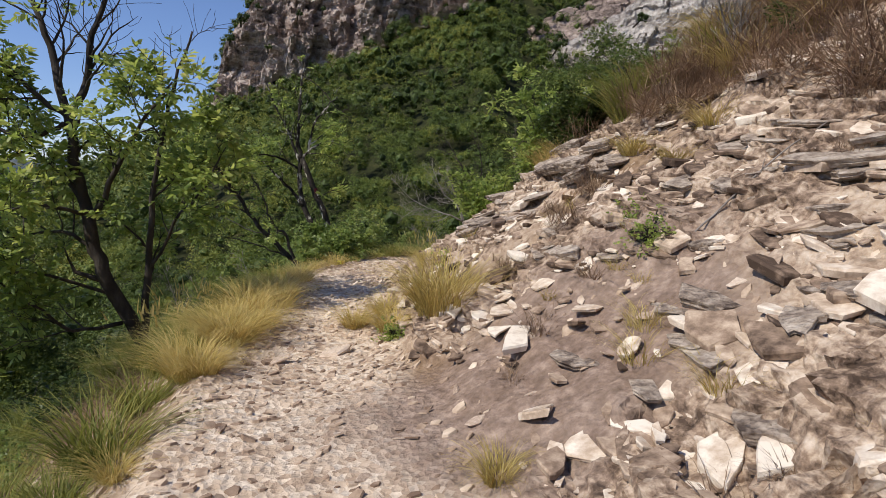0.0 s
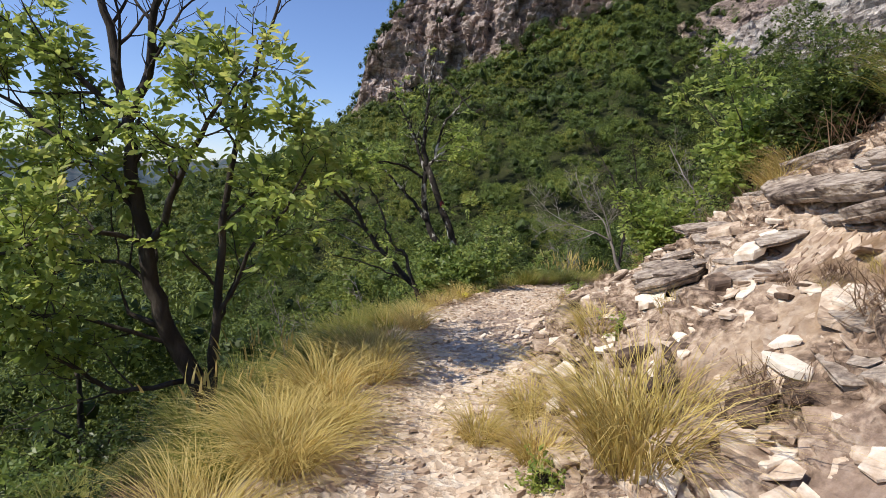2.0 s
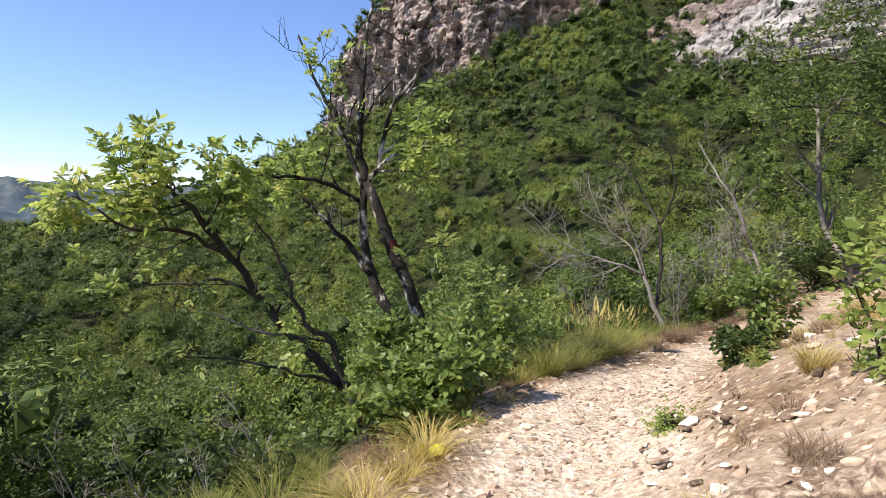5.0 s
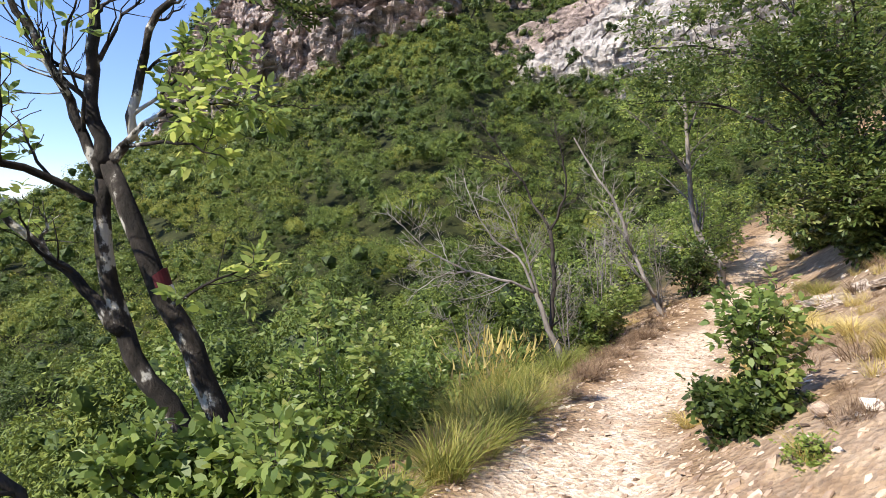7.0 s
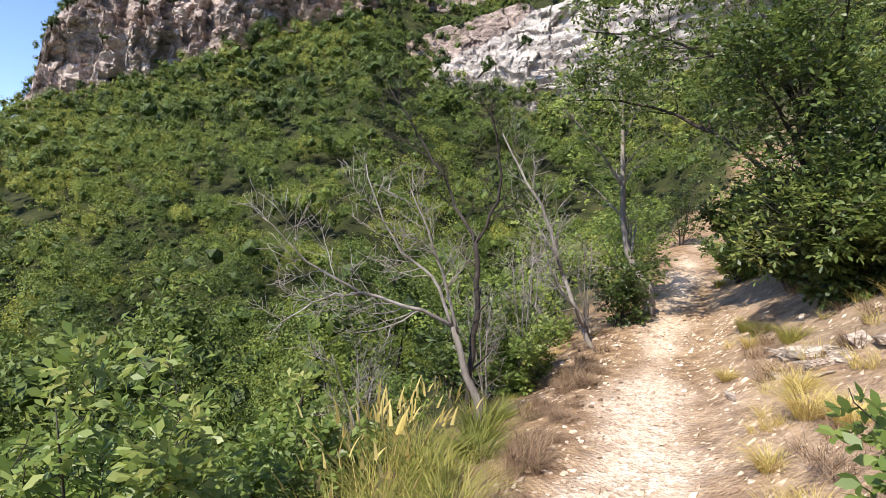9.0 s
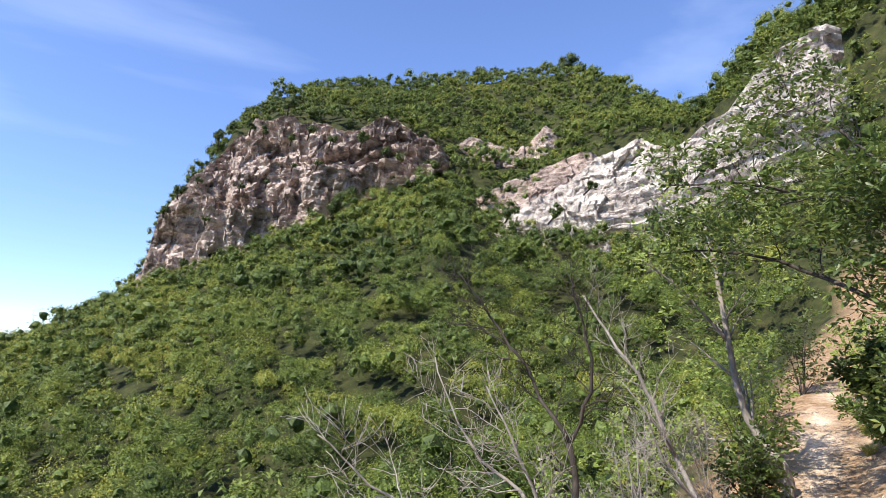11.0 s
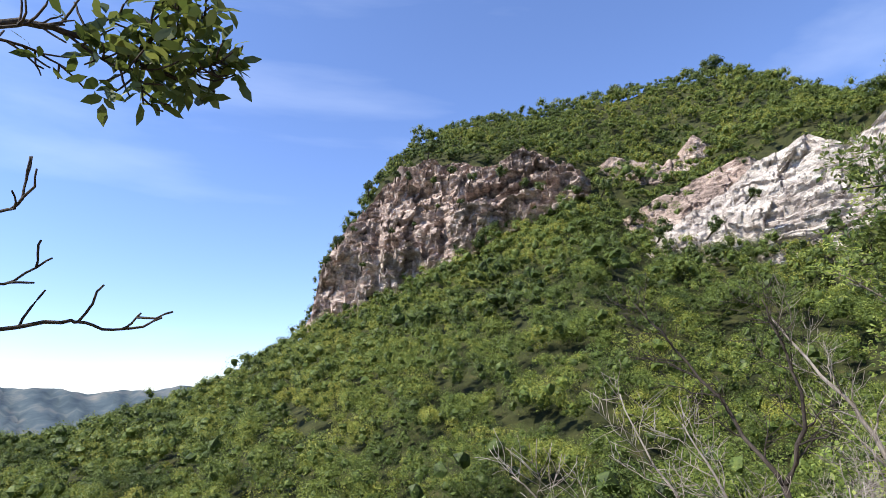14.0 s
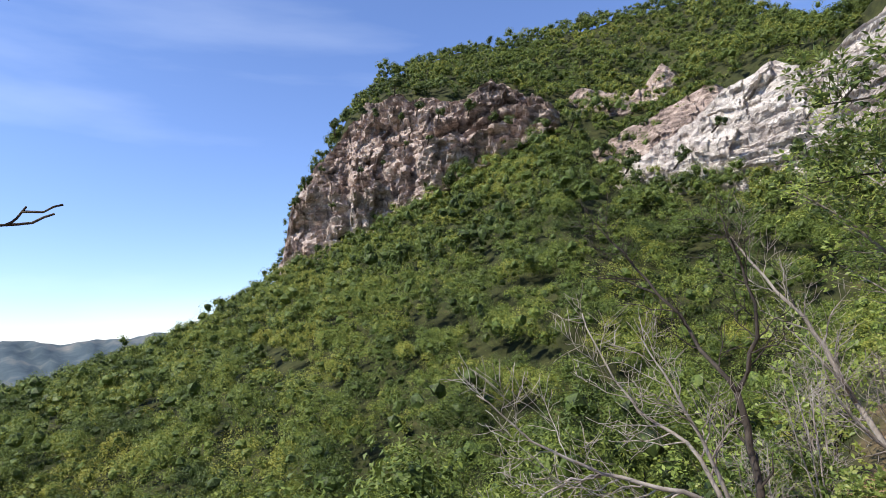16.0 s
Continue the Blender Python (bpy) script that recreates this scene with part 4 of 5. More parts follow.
tree("bent_tree", "low bent tree leaning out over the drop", (4.6, 14.59, -0.95), [
    ("trunk", [(4.75, 14.58, -0.95), (4.6, 14.59, -0.35), (4.22, 14.68, 0.06), (3.91, 14.7, 0.38), (3.61, 14.71, 0.75), (3.32, 14.65, 1.16)], 0.058, 0.034, 1, 5, 0.5),
    ("limb", [(3.32, 14.65, 1.16), (3.06, 14.59, 1.53), (2.81, 14.51, 1.79), (2.51, 14.4, 1.95)], 0.038, 0.01, 2, 9, 0.65),
    ("limb", [(4.6, 14.5, -0.5), (4.31, 14.48, 0.32), (4.08, 14.47, 0.48), (3.96, 14.46, 0.79), (3.79, 14.43, 1.24), (3.56, 14.4, 1.58)], 0.035, 0.008, 2, 7, 0.45),
    ("limb", [(3.32, 14.65, 1.16), (2.92, 14.44, 1.41), (2.58, 14.21, 1.46), (2.26, 13.97, 1.7)], 0.026, 0.007, 2, 8, 0.6),
    ("limb", [(3.61, 14.71, 0.75), (3.2, 14.8, 0.9), (2.7, 14.8, 0.85), (2.3, 14.7, 0.95)], 0.02, 0.006, 2, 7, 0.55),
    ("limb", [(4.39, 14.59, -0.12), (3.86, 14.34, 0.14), (3.35, 14.15, 0.28), (3.07, 13.96, 0.38)], 0.018, 0.005, 1, 6, 0.4),
], (M_LEAF, 3, 0.085, 3, 0.15, lambda p, rng: rng.random() < (0.95 if p.z > 1.4 and p.x < 3.4 else 0.3)), seed=8)
tree("bare_branch", "pale barkless branch caught among the stems", (3.91, 14.7, 0.36),
     [("stem", [(3.91, 14.7, 0.38), (3.65, 14.61, 0.42), (3.16, 14.41, 0.67)], 0.017, 0.008, 1, 3, 0.3)], bark=M_DEAD, seed=2, category="branch")

tree("dead_shrub", "small leafless grey shrub below the path", (2.45, 13.72, -1.41), [
    ("stem", [(2.45, 13.72, -1.41), (2.35, 13.72, -0.81), (2.15, 13.62, -0.21)], 0.012, 0.003, 2, 8, 0.4),
], bark=M_DEAD, seed=500, category="shrub")
tree("dead_shrub", "small leafless grey shrub below the path", (2.88, 13.9, -1.57), [
    ("stem", [(2.88, 13.9, -1.57), (2.78, 13.9, -0.97), (2.58, 13.8, -0.37)], 0.012, 0.003, 2, 8, 0.4),
], bark=M_DEAD, seed=501, category="shrub")
tree("dead_shrub", "small leafless grey shrub below the path", (3.38, 14.05, -1.58), [
    ("stem", [(3.38, 14.05, -1.58), (3.28, 14.05, -0.98), (3.08, 13.95, -0.38)], 0.012, 0.003, 2, 8, 0.4),
], bark=M_DEAD, seed=502, category="shrub")
tree("dead_shrub", "small leafless grey shrub below the path", (3.76, 14.13, -1.25), [
    ("stem", [(3.76, 14.13, -1.25), (3.66, 14.13, -0.65), (3.46, 14.03, -0.05)], 0.012, 0.003, 2, 8, 0.4),
], bark=M_DEAD, seed=503, category="shrub")
tree("overhanging_branch", "leafy branch reaching over the path with large dark leaves", (4.9, 15.2, 3.47), [
    ("stem", [(4.66, 15.45, 3.72), (5, 15.3, 3.47), (5.4, 15.11, 3), (5.52, 15.16, 3.04), (5.62, 15.21, 3.05), (5.72, 15.26, 3.03), (5.8, 15.29, 3.01), (5.91, 15.32, 2.99)], 0.012, 0.004, 2, 9, 0.22),
    ("stem", [(5.72, 15.26, 3.03), (5.8, 15.24, 3.11), (5.91, 15.22, 3.15)], 0.006, 0.003, 2, 6, 0.12),
], (M_LEAF_DARK, 2, 0.05, 1, 0.035, lambda p, rng: p.x > 5.66), seed=12, category="branch")
tree("bare_twig", "leafless forked twig against the sky", (5.25, 15.1, 2.3), [
    ("stem", [(5, 14.98, 2.29), (5.35, 15.1, 2.33), (5.53, 15.16, 2.35), (5.69, 15.18, 2.37), (5.73, 15.19, 2.37), (5.8, 15.19, 2.355), (5.84, 15.18, 2.39)], 0.006, 0.002, 1, 5, 0.12),
    ("stem", [(5.4, 15.12, 2.34), (5.53, 15.16, 2.43), (5.6, 15.16, 2.45), (5.66, 15.17, 2.5)], 0.004, 0.002, 1, 3, 0.08),
    ("stem", [(5.31, 15.1, 2.33), (5.51, 15.15, 2.57), (5.59, 15.13, 2.59), (5.6, 15.14, 2.64), (5.6, 15.14, 2.71)], 0.004, 0.002, 1, 4, 0.09),
], seed=4, category="branch")

tree("dry_stalk", "long dry stalk leaning across the rocks", (5.8, 5.35, zg(5.8, 5.35)), [
    ("stem", [(5.8, 5.35, zg(5.8, 5.35)), (6.05, 5.25, zg(6.05, 5.25) + 0.13), (6.4, 5.15, zg(6.4, 5.15) + 0.14), (6.75, 5.1, zg(6.75, 5.1) + 0.08)], 0.007, 0.004, 1, 3, 0.15),
], bark=M_DEAD, seed=77, category="stalk")
tree("dead_tree", "dead grey tree with spreading bare branches", (10.0, 18.25, -0.62), [
    ("trunk", [(10.08, 18.2, -0.68), (10.0, 18.25, -0.26), (9.88, 18.34, 0.03), (9.72, 18.45, 0.55)], 0.055, 0.034, 0, 0, 0),
    ("limb", [(9.72, 18.45, 0.55), (9.33, 18.48, 0.72), (8.73, 18.71, 0.88), (8.19, 18.85, 1.18), (7.73, 18.92, 1.59)], 0.026, 0.005, 2, 13, 0.75),
    ("limb", [(9.72, 18.45, 0.55), (9.55, 18.69, 1.06), (9.22, 19.01, 1.43), (8.95, 19.27, 2.26)], 0.024, 0.005, 2, 12, 0.7),
    ("limb", [(9.77, 18.42, 0.47), (9.53, 18.46, 1.14), (9.33, 18.47, 1.58), (9.15, 18.58, 2.0)], 0.022, 0.005, 2, 12, 0.65),
    ("limb", [(8.72, 18.71, 0.86), (8.33, 18.68, 0.84), (7.9, 18.7, 0.6)], 0.014, 0.004, 2, 9, 0.5),
], bark=M_DEAD, seed=6)
tree("dead_tree", "dead dark-limbed tree with a forked bare top", (10.1, 18.5, -0.72), [
    ("trunk", [(10.05, 18.5, -0.8), (10.03, 18.48, -0.01), (10.11, 18.55, 0.81), (10.11, 18.67, 1.46)], 0.042, 0.03, 1, 6, 0.5),
    ("limb", [(10.11, 18.67, 1.46), (9.9, 18.94, 2.04), (9.57, 19.27, 2.71), (9.3, 19.5, 3.2)], 0.024, 0.005, 2, 12, 0.65),
    ("limb", [(10.11, 18.67, 1.46), (10.25, 18.5, 1.95), (10.2, 18.51, 2.58), (10.1, 18.6, 3.1)], 0.024, 0.005, 2, 12, 0.6),
], bark=M_BARK, seed=9)
tree("dead_tree", "pale slender leaning trunk with bare twigs", (14.05, 20.08, -0.55), [
    ("trunk", [(14.05, 20.05, -0.62), (13.81, 20.32, 0.02), (13.58, 20.7, 0.9), (13.37, 21.03, 1.91), (13.07, 21.29, 2.53), (12.75, 21.7, 3.4)], 0.055, 0.014, 2, 13, 0.9),
    ("limb", [(13.81, 20.32, 0.05), (13.3, 20.2, 0.5), (12.8, 20.2, 1.0), (12.5, 20.1, 1.6)], 0.03, 0.006, 2, 9, 0.8),
    ("limb", [(13.58, 20.7, 0.9), (13.1, 20.6, 1.4), (12.7, 20.8, 2.0)], 0.024, 0.006, 2, 8, 0.8),
], bark=M_DEAD, seed=14)
for k, (x, y, h) in enumerate([(7.9, 4.6, 1.0), (8.3, 5.5, 1.2), (8.6, 6.3, 1.3), (8.9, 7.3, 1.2), (8.0, 7.0, 0.8), (11.2, 19.6, 1.6), (12.2, 19.9, 2.0), (12.9, 20.5, 2.2), (14.6, 20.9, 1.8), (8.9, 18.6, 1.3)]):
    tree("dead_shrub", "leafless grey shrub with crooked bare stems", (x, y, zg(x, y) - 0.05),
         [("stem", [(x, y, zg(x, y) - 0.1), (x - 0.2 + 0.1 * j, y + 0.1, zg(x, y) + 0.5 * h), (x - 0.5 + 0.35 * j, y + 0.15 * j, zg(x, y) + h)], 0.016, 0.004, 2, 10, 0.55) for j in range(3)],
         bark=M_DEAD, seed=600 + k, category="shrub")
tree("slender_tree", "slender grey trunk with a thin light-green crown", (16.4, 21.0, 0.0), [
    ("trunk", [(16.45, 20.95, -0.2), (16.41, 20.98, 0.5), (16.21, 21.22, 0.97), (16.05, 21.42, 1.55), (15.94, 21.55, 2.72), (16.02, 21.75, 4.17), (15.9, 22, 5.6)], 0.1, 0.03, 2, 12, 1.5),
    ("limb", [(15.94, 21.55, 2.72), (15.2, 21.8, 3.6), (14.4, 22.0, 4.2)], 0.035, 0.01, 2, 9, 1.1),
    ("limb", [(16.0, 21.7, 3.6), (16.8, 22.0, 4.6), (17.5, 22.3, 5.2)], 0.035, 0.01, 2, 9, 1.1),
], (M_LEAF, 3, 0.1, 2, 0.2, some(0.8)), bark=M_DEAD, seed=15, cheap=True)
tree("overhanging_tree", "large green-leaved tree arching over the path", (15.8, 17.3, 1.2), [
    ("trunk", [(15.9, 17.2, 0.9), (15.74, 17.38, 1.8), (15.6, 17.6, 2.8), (15.4, 17.7, 4.0), (15.3, 17.8, 5.4)], 0.16, 0.05, 2, 11, 1.6),
    ("limb", [(15.6, 17.6, 2.8), (15.13, 17.98, 4.14), (14.65, 18.87, 4.62), (14.0, 19.46, 4.89), (13.0, 20.1, 4.9)], 0.055, 0.008, 2, 12, 1.1),
    ("limb", [(15.7, 17.5, 2.2), (15.6, 18.8, 3.2), (15.45, 20.0, 3.95), (14.83, 20.8, 4.2), (13.95, 21.4, 4.15)], 0.05, 0.008, 2, 12, 1.1),
    ("limb", [(15.7, 17.5, 2.2), (14.8, 17.5, 3.0), (13.9, 17.4, 3.5), (13.2, 17.3, 3.7)], 0.05, 0.008, 2, 12, 1.1),
    ("limb", [(15.5, 17.6, 3.4), (14.6, 17.0, 4.3), (13.7, 16.6, 4.8)], 0.045, 0.008, 2, 12, 1.2),
    ("limb", [(15.6, 17.5, 2.6), (16.4, 17.2, 3.8), (17.2, 16.8, 4.6)], 0.05, 0.008, 2, 11, 1.3),
    ("limb", [(15.75, 17.4, 1.7), (14.9, 17.2, 2.0), (14.1, 16.9, 1.9)], 0.035, 0.007, 2, 14, 1.1),
    ("limb", [(15.75, 17.4, 1.5), (16.3, 18.4, 2.1), (16.8, 19.2, 2.5)], 0.035, 0.007, 2, 11, 1.0),
    ("limb", [(15.4, 17.7, 4.2), (14.9, 18.6, 5.6), (14.5, 19.3, 6.3)], 0.04, 0.007, 2, 12, 1.2),
], (M_LEAF_OAK, 5, 0.1, 2, 0.24, some(0.85)), seed=21, cheap=True)



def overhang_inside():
    # leafy lumps added below the tree; their dark colour stands for its shade
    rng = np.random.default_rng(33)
    ob = thing("shaded_thicket", "foliage added beneath the overhanging tree, coloured dark for shade", "bush", (15.9, 17.3, 1.0))
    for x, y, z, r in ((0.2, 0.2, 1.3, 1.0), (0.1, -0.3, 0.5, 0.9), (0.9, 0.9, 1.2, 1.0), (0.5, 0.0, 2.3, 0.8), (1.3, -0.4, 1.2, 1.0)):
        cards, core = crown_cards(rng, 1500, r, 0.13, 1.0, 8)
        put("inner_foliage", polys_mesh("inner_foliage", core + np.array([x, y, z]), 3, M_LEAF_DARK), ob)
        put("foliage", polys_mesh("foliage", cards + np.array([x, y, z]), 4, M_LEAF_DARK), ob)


overhang_inside()


def trail_mark():
    """Two painted bands round the marked stem."""
    ob = thing("trail_mark", "red and white painted trail blaze on a tree stem", "trail mark", (4.92, 14.92, 1.2))
    axis = (Vector((4.8, 15.02, 1.59)) - Vector((4.92, 14.92, 1.19))).normalized()
    mats = []
    for name, c in (("red_paint", (0.075, 0.006, 0.008)), ("white_paint", (0.78, 0.76, 0.72))):
        mats.append(material(name, [(0.2, tuple(v * 0.75 for v in c)), (0.6, c)], scale=30, bump=0.2, rough=0.6))
    side = axis.cross(Vector((1, 0, 0))).normalized()
    face = axis.cross(side)
    for name, mat, s0, s1, a0, a1 in (("red_band", mats[0], 0.0, 0.1, -3.4, -1.0), ("white_band", mats[1], -0.055, -0.002, -2.9, -1.1)):
        verts, faces, n = [], [], 10
        for k in range(n + 1):
            an = a0 + (a1 - a0) * k / n
            for z in (s0 - 0.02 * math.sin(an), s1 - 0.03 * math.sin(an)):
                for r in (0.06, 0.0735):
                    verts.append(axis * z + (side * math.cos(an) + face * math.sin(an)) * r)
        for k in range(n):
            o = 4 * k
            faces += [(o + 1, o + 5, o + 7, o + 3), (o, o + 2, o + 6, o + 4), (o, o + 4, o + 5, o + 1), (o + 2, o + 3, o + 7, o + 6)]
        put(name, mesh_of(name, verts, faces, mat), ob)


trail_mark()


# ---- bushes and saplings ----
def bush(name, label, at, seed, stems, tall, wide, mat, size, per_tip=4, pairs=2, twigs=6, category="bush", lean=(0, 0), rachis=0.1, cheap=False):
    rng = np.random.default_rng(seed)
    ob = thing(name, label, category, at)
    tips = []
    for k in range(stems):
        a = 2 * math.pi * (k + rng.random() * 0.6) / stems
        r = wide * rng.uniform(0.35, 1.0)
        h = tall * rng.uniform(0.6, 1.05) * (1.1 - 0.45 * r / wide)
        w = Wood(rng)
        end = Vector((math.cos(a) * r + lean[0], math.sin(a) * r + lean[1], h))
        w.grow([(0.05 * math.cos(a), 0.05 * math.sin(a), -0.1), (end.x * 0.35, end.y * 0.35, h * 0.5), end], 0.012 + tall * 0.004, 0.003, 2, twigs, max(0.28 * tall, 0.05), 0.25, 5, 0.15)
        put("stem", w.mesh("stem", M_BARK), ob)
        tips += w.tips
    leaves = sprays(rng, tips, per_tip, size, pairs, rachis, wide=0.5)
    leaves = leaves[:, [0, 2, 3, 4]] if cheap else leaves
    put("foliage", polys_mesh("foliage", leaves, leaves.shape[1], mat), ob)
    return ob


bush("hazel_bush", "dense bright-green leafy bush at the path edge", (5.2, 14.0, -0.35), 31, 12, 1.15, 0.72, M_LEAF_MID, 0.075, 4, 2, 7)
bush("hazel_bush", "low leafy bush spilling over the path edge", (5.05, 13.45, -0.35), 32, 8, 0.75, 0.5, M_LEAF_MID, 0.07, 4, 2, 6)
bush("sapling", "young broad-leaved sapling beside the path", (8.45, 13.85, 0.2), 33, 5, 1.25, 0.18, M_LEAF_MID, 0.065, 3, 2, 5, "sapling")
bush("low_bush", "compact dark-green bush beside the path", (8.38, 13.85, 0.18), 34, 10, 0.45, 0.3, M_LEAF_DARK, 0.055, 5, 2, 6)
bush("sapling", "slim sapling with large pale leaves by the bank", (7.5, 11.6, 0.62), 35, 3, 1.3, 0.15, M_LEAF, 0.06, 3, 2, 4, "sapling", lean=(-0.1, 0))
bush("sapling", "leafy sapling rising from below the path edge", (6.3, 16.9, -1.6), 36, 8, 2.5, 0.9, M_LEAF_MID, 0.085, 3, 3, 7, "sapling", rachis=0.15, cheap=True)
bush("sapling", "tall leafy sapling on the steep slope", (5.2, 17.4, -2.1), 37, 8, 2.6, 1.0, M_LEAF_MID, 0.085, 3, 3, 7, "sapling", rachis=0.15, cheap=True)
bush("sapling", "spreading sapling below the path edge", (7.6, 17.9, -1.7), 38, 8, 1.9, 0.8, M_LEAF_MID, 0.08, 3, 3, 7, "sapling", rachis=0.15, cheap=True)
bush("low_bush", "dense green bush beneath the dead tree", (8.7, 19.0, -1.4), 39, 11, 1.1, 0.8, M_LEAF_MID, 0.06, 4, 3, 7, cheap=True)
bush("low_bush", "green bush beside the pale trunk", (12.0, 20.0, -0.9), 40, 10, 1.5, 0.9, M_LEAF_MID, 0.07, 4, 2, 7, cheap=True)
bush("juniper_bush", "dark blue-green juniper bush on top of the bank", (7.35, 8.9, zg(7.35, 8.9)), 41, 12, 0.75, 0.5, M_LEAF_DARK, 0.045, 6, 4, 7, cheap=True)
bush("low_bush", "leafy bush where the path climbs away", (19.0, 20.6, 0.9), 43, 10, 1.4, 0.8, M_LEAF_MID, 0.08, 4, 2, 7, cheap=True)
# the next two take the dark leaf as painted tree shade
bush("low_bush", "thicket under the overhanging tree, shade put into its leaf colour", (15.2, 16.7, 0.9), 44, 16, 1.7, 1.3, M_LEAF_DARK, 0.11, 6, 2, 7, cheap=True)
bush("low_bush", "thicket above the path, leaves coloured dark for shade", (17.0, 18.5, 1.0), 45, 16, 2.0, 1.4, M_LEAF_DARK, 0.11, 6, 2, 7, cheap=True)
bush("hazel_bush", "light-green leafy shrub on the crest of the bank", (7.8, 10.3, zg(7.8, 10.3)), 47, 9, 1.8, 0.9, M_LEAF, 0.08, 3, 3, 6, rachis=0.14, cheap=True)
bush("hazel_bush", "small leafy shrub at the edge of the outcrop", (6.75, 10.5, zg(6.75, 10.5)), 48, 7, 0.95, 0.45, M_LEAF, 0.06, 3, 2, 6, cheap=True)
bush("russet_bush", "yellowing bush against the cliff", (8.9, 7.9, 2.9), 46, 7, 0.8, 0.5, M_LEAF_RUST, 0.055, 3, 2, 6, cheap=True)

for k, (x, y) in enumerate([(5.82, 5.54), (6.63, 12.4), (5.5, 8.35), (7.9, 13.1), (6.0, 5.9), (4.55, 7.1)]):
    bush("small_herb", "small grey-green herb growing among the stones", (x, y, zg(x, y)), 450 + k, 6, 0.1 if k else 0.22, 0.07 if k else 0.16, M_LEAF, 0.024, 2, 2, 4, "herb", rachis=0.04)


def yellow_leaf():
    rng = np.random.default_rng(2)
    way = np.array([(0.8, 0.1, 0.55), (-0.5, 0.2, 0.8)])
    pos = np.array([(0.0, 0, 0), (0.0, 0, 0)])
    m = material("yellow_leaf", [(0.3, (0.5, 0.55, 0.06)), (0.7, (0.7, 0.68, 0.1))], scale=20, bump=0, translucent=0.4)
    ob = new("fallen_leaf", polys_mesh("fallen_leaf", leaf_polys(rng, pos, way / np.linalg.norm(way, axis=1)[:, None], np.array([0.14, 0.11]), 0.6), 6, m))
    ob.location = (4.99, 12.55, zg(4.99, 12.55) + 0.02)
    tagged(ob, "bright yellow leaf lying at a grass tuft", "leaf")


yellow_leaf()
for k, (x, y, h) in enumerate([(11.4, 20.6, 2.2), (12.6, 22.2, 2.8), (14.6, 22.4, 3.2), (15.4, 20.9, 1.8), (17.6, 22.6, 2.6), (19.4, 24.2, 2.8), (21.6, 25.6, 2.6), (24.5, 24.0, 2.4), (23.0, 22.2, 2.2), (25.5, 26.6, 3.0), (18.6, 19.4, 1.8), (20.8, 20.6, 2.2)]):
    bush("thicket_sapling", "slender light-green sapling in the thicket by the path", (x, y, zg(x, y) - 0.1), 400 + k, 6, h, 0.34 * h, M_LEAF if k % 3 else M_LEAF_DARK, 0.105, 2, 2, 6, "sapling", rachis=0.16, cheap=True)


def scatter_copies(meshes, name, label, category, group, places, rng, kind=""):
    for x, y, size in places:
        ob = new(name, meshes[int(rng.integers(len(meshes)))])
        ob.matrix_basis = Matrix.LocRotScale((x, y, zg(x, y)), Euler((0, 0, rng.uniform(0, 6.28))), (size, size, size * rng.uniform(0.85, 1.1)))
        tagged(ob, label, category, group, kind)


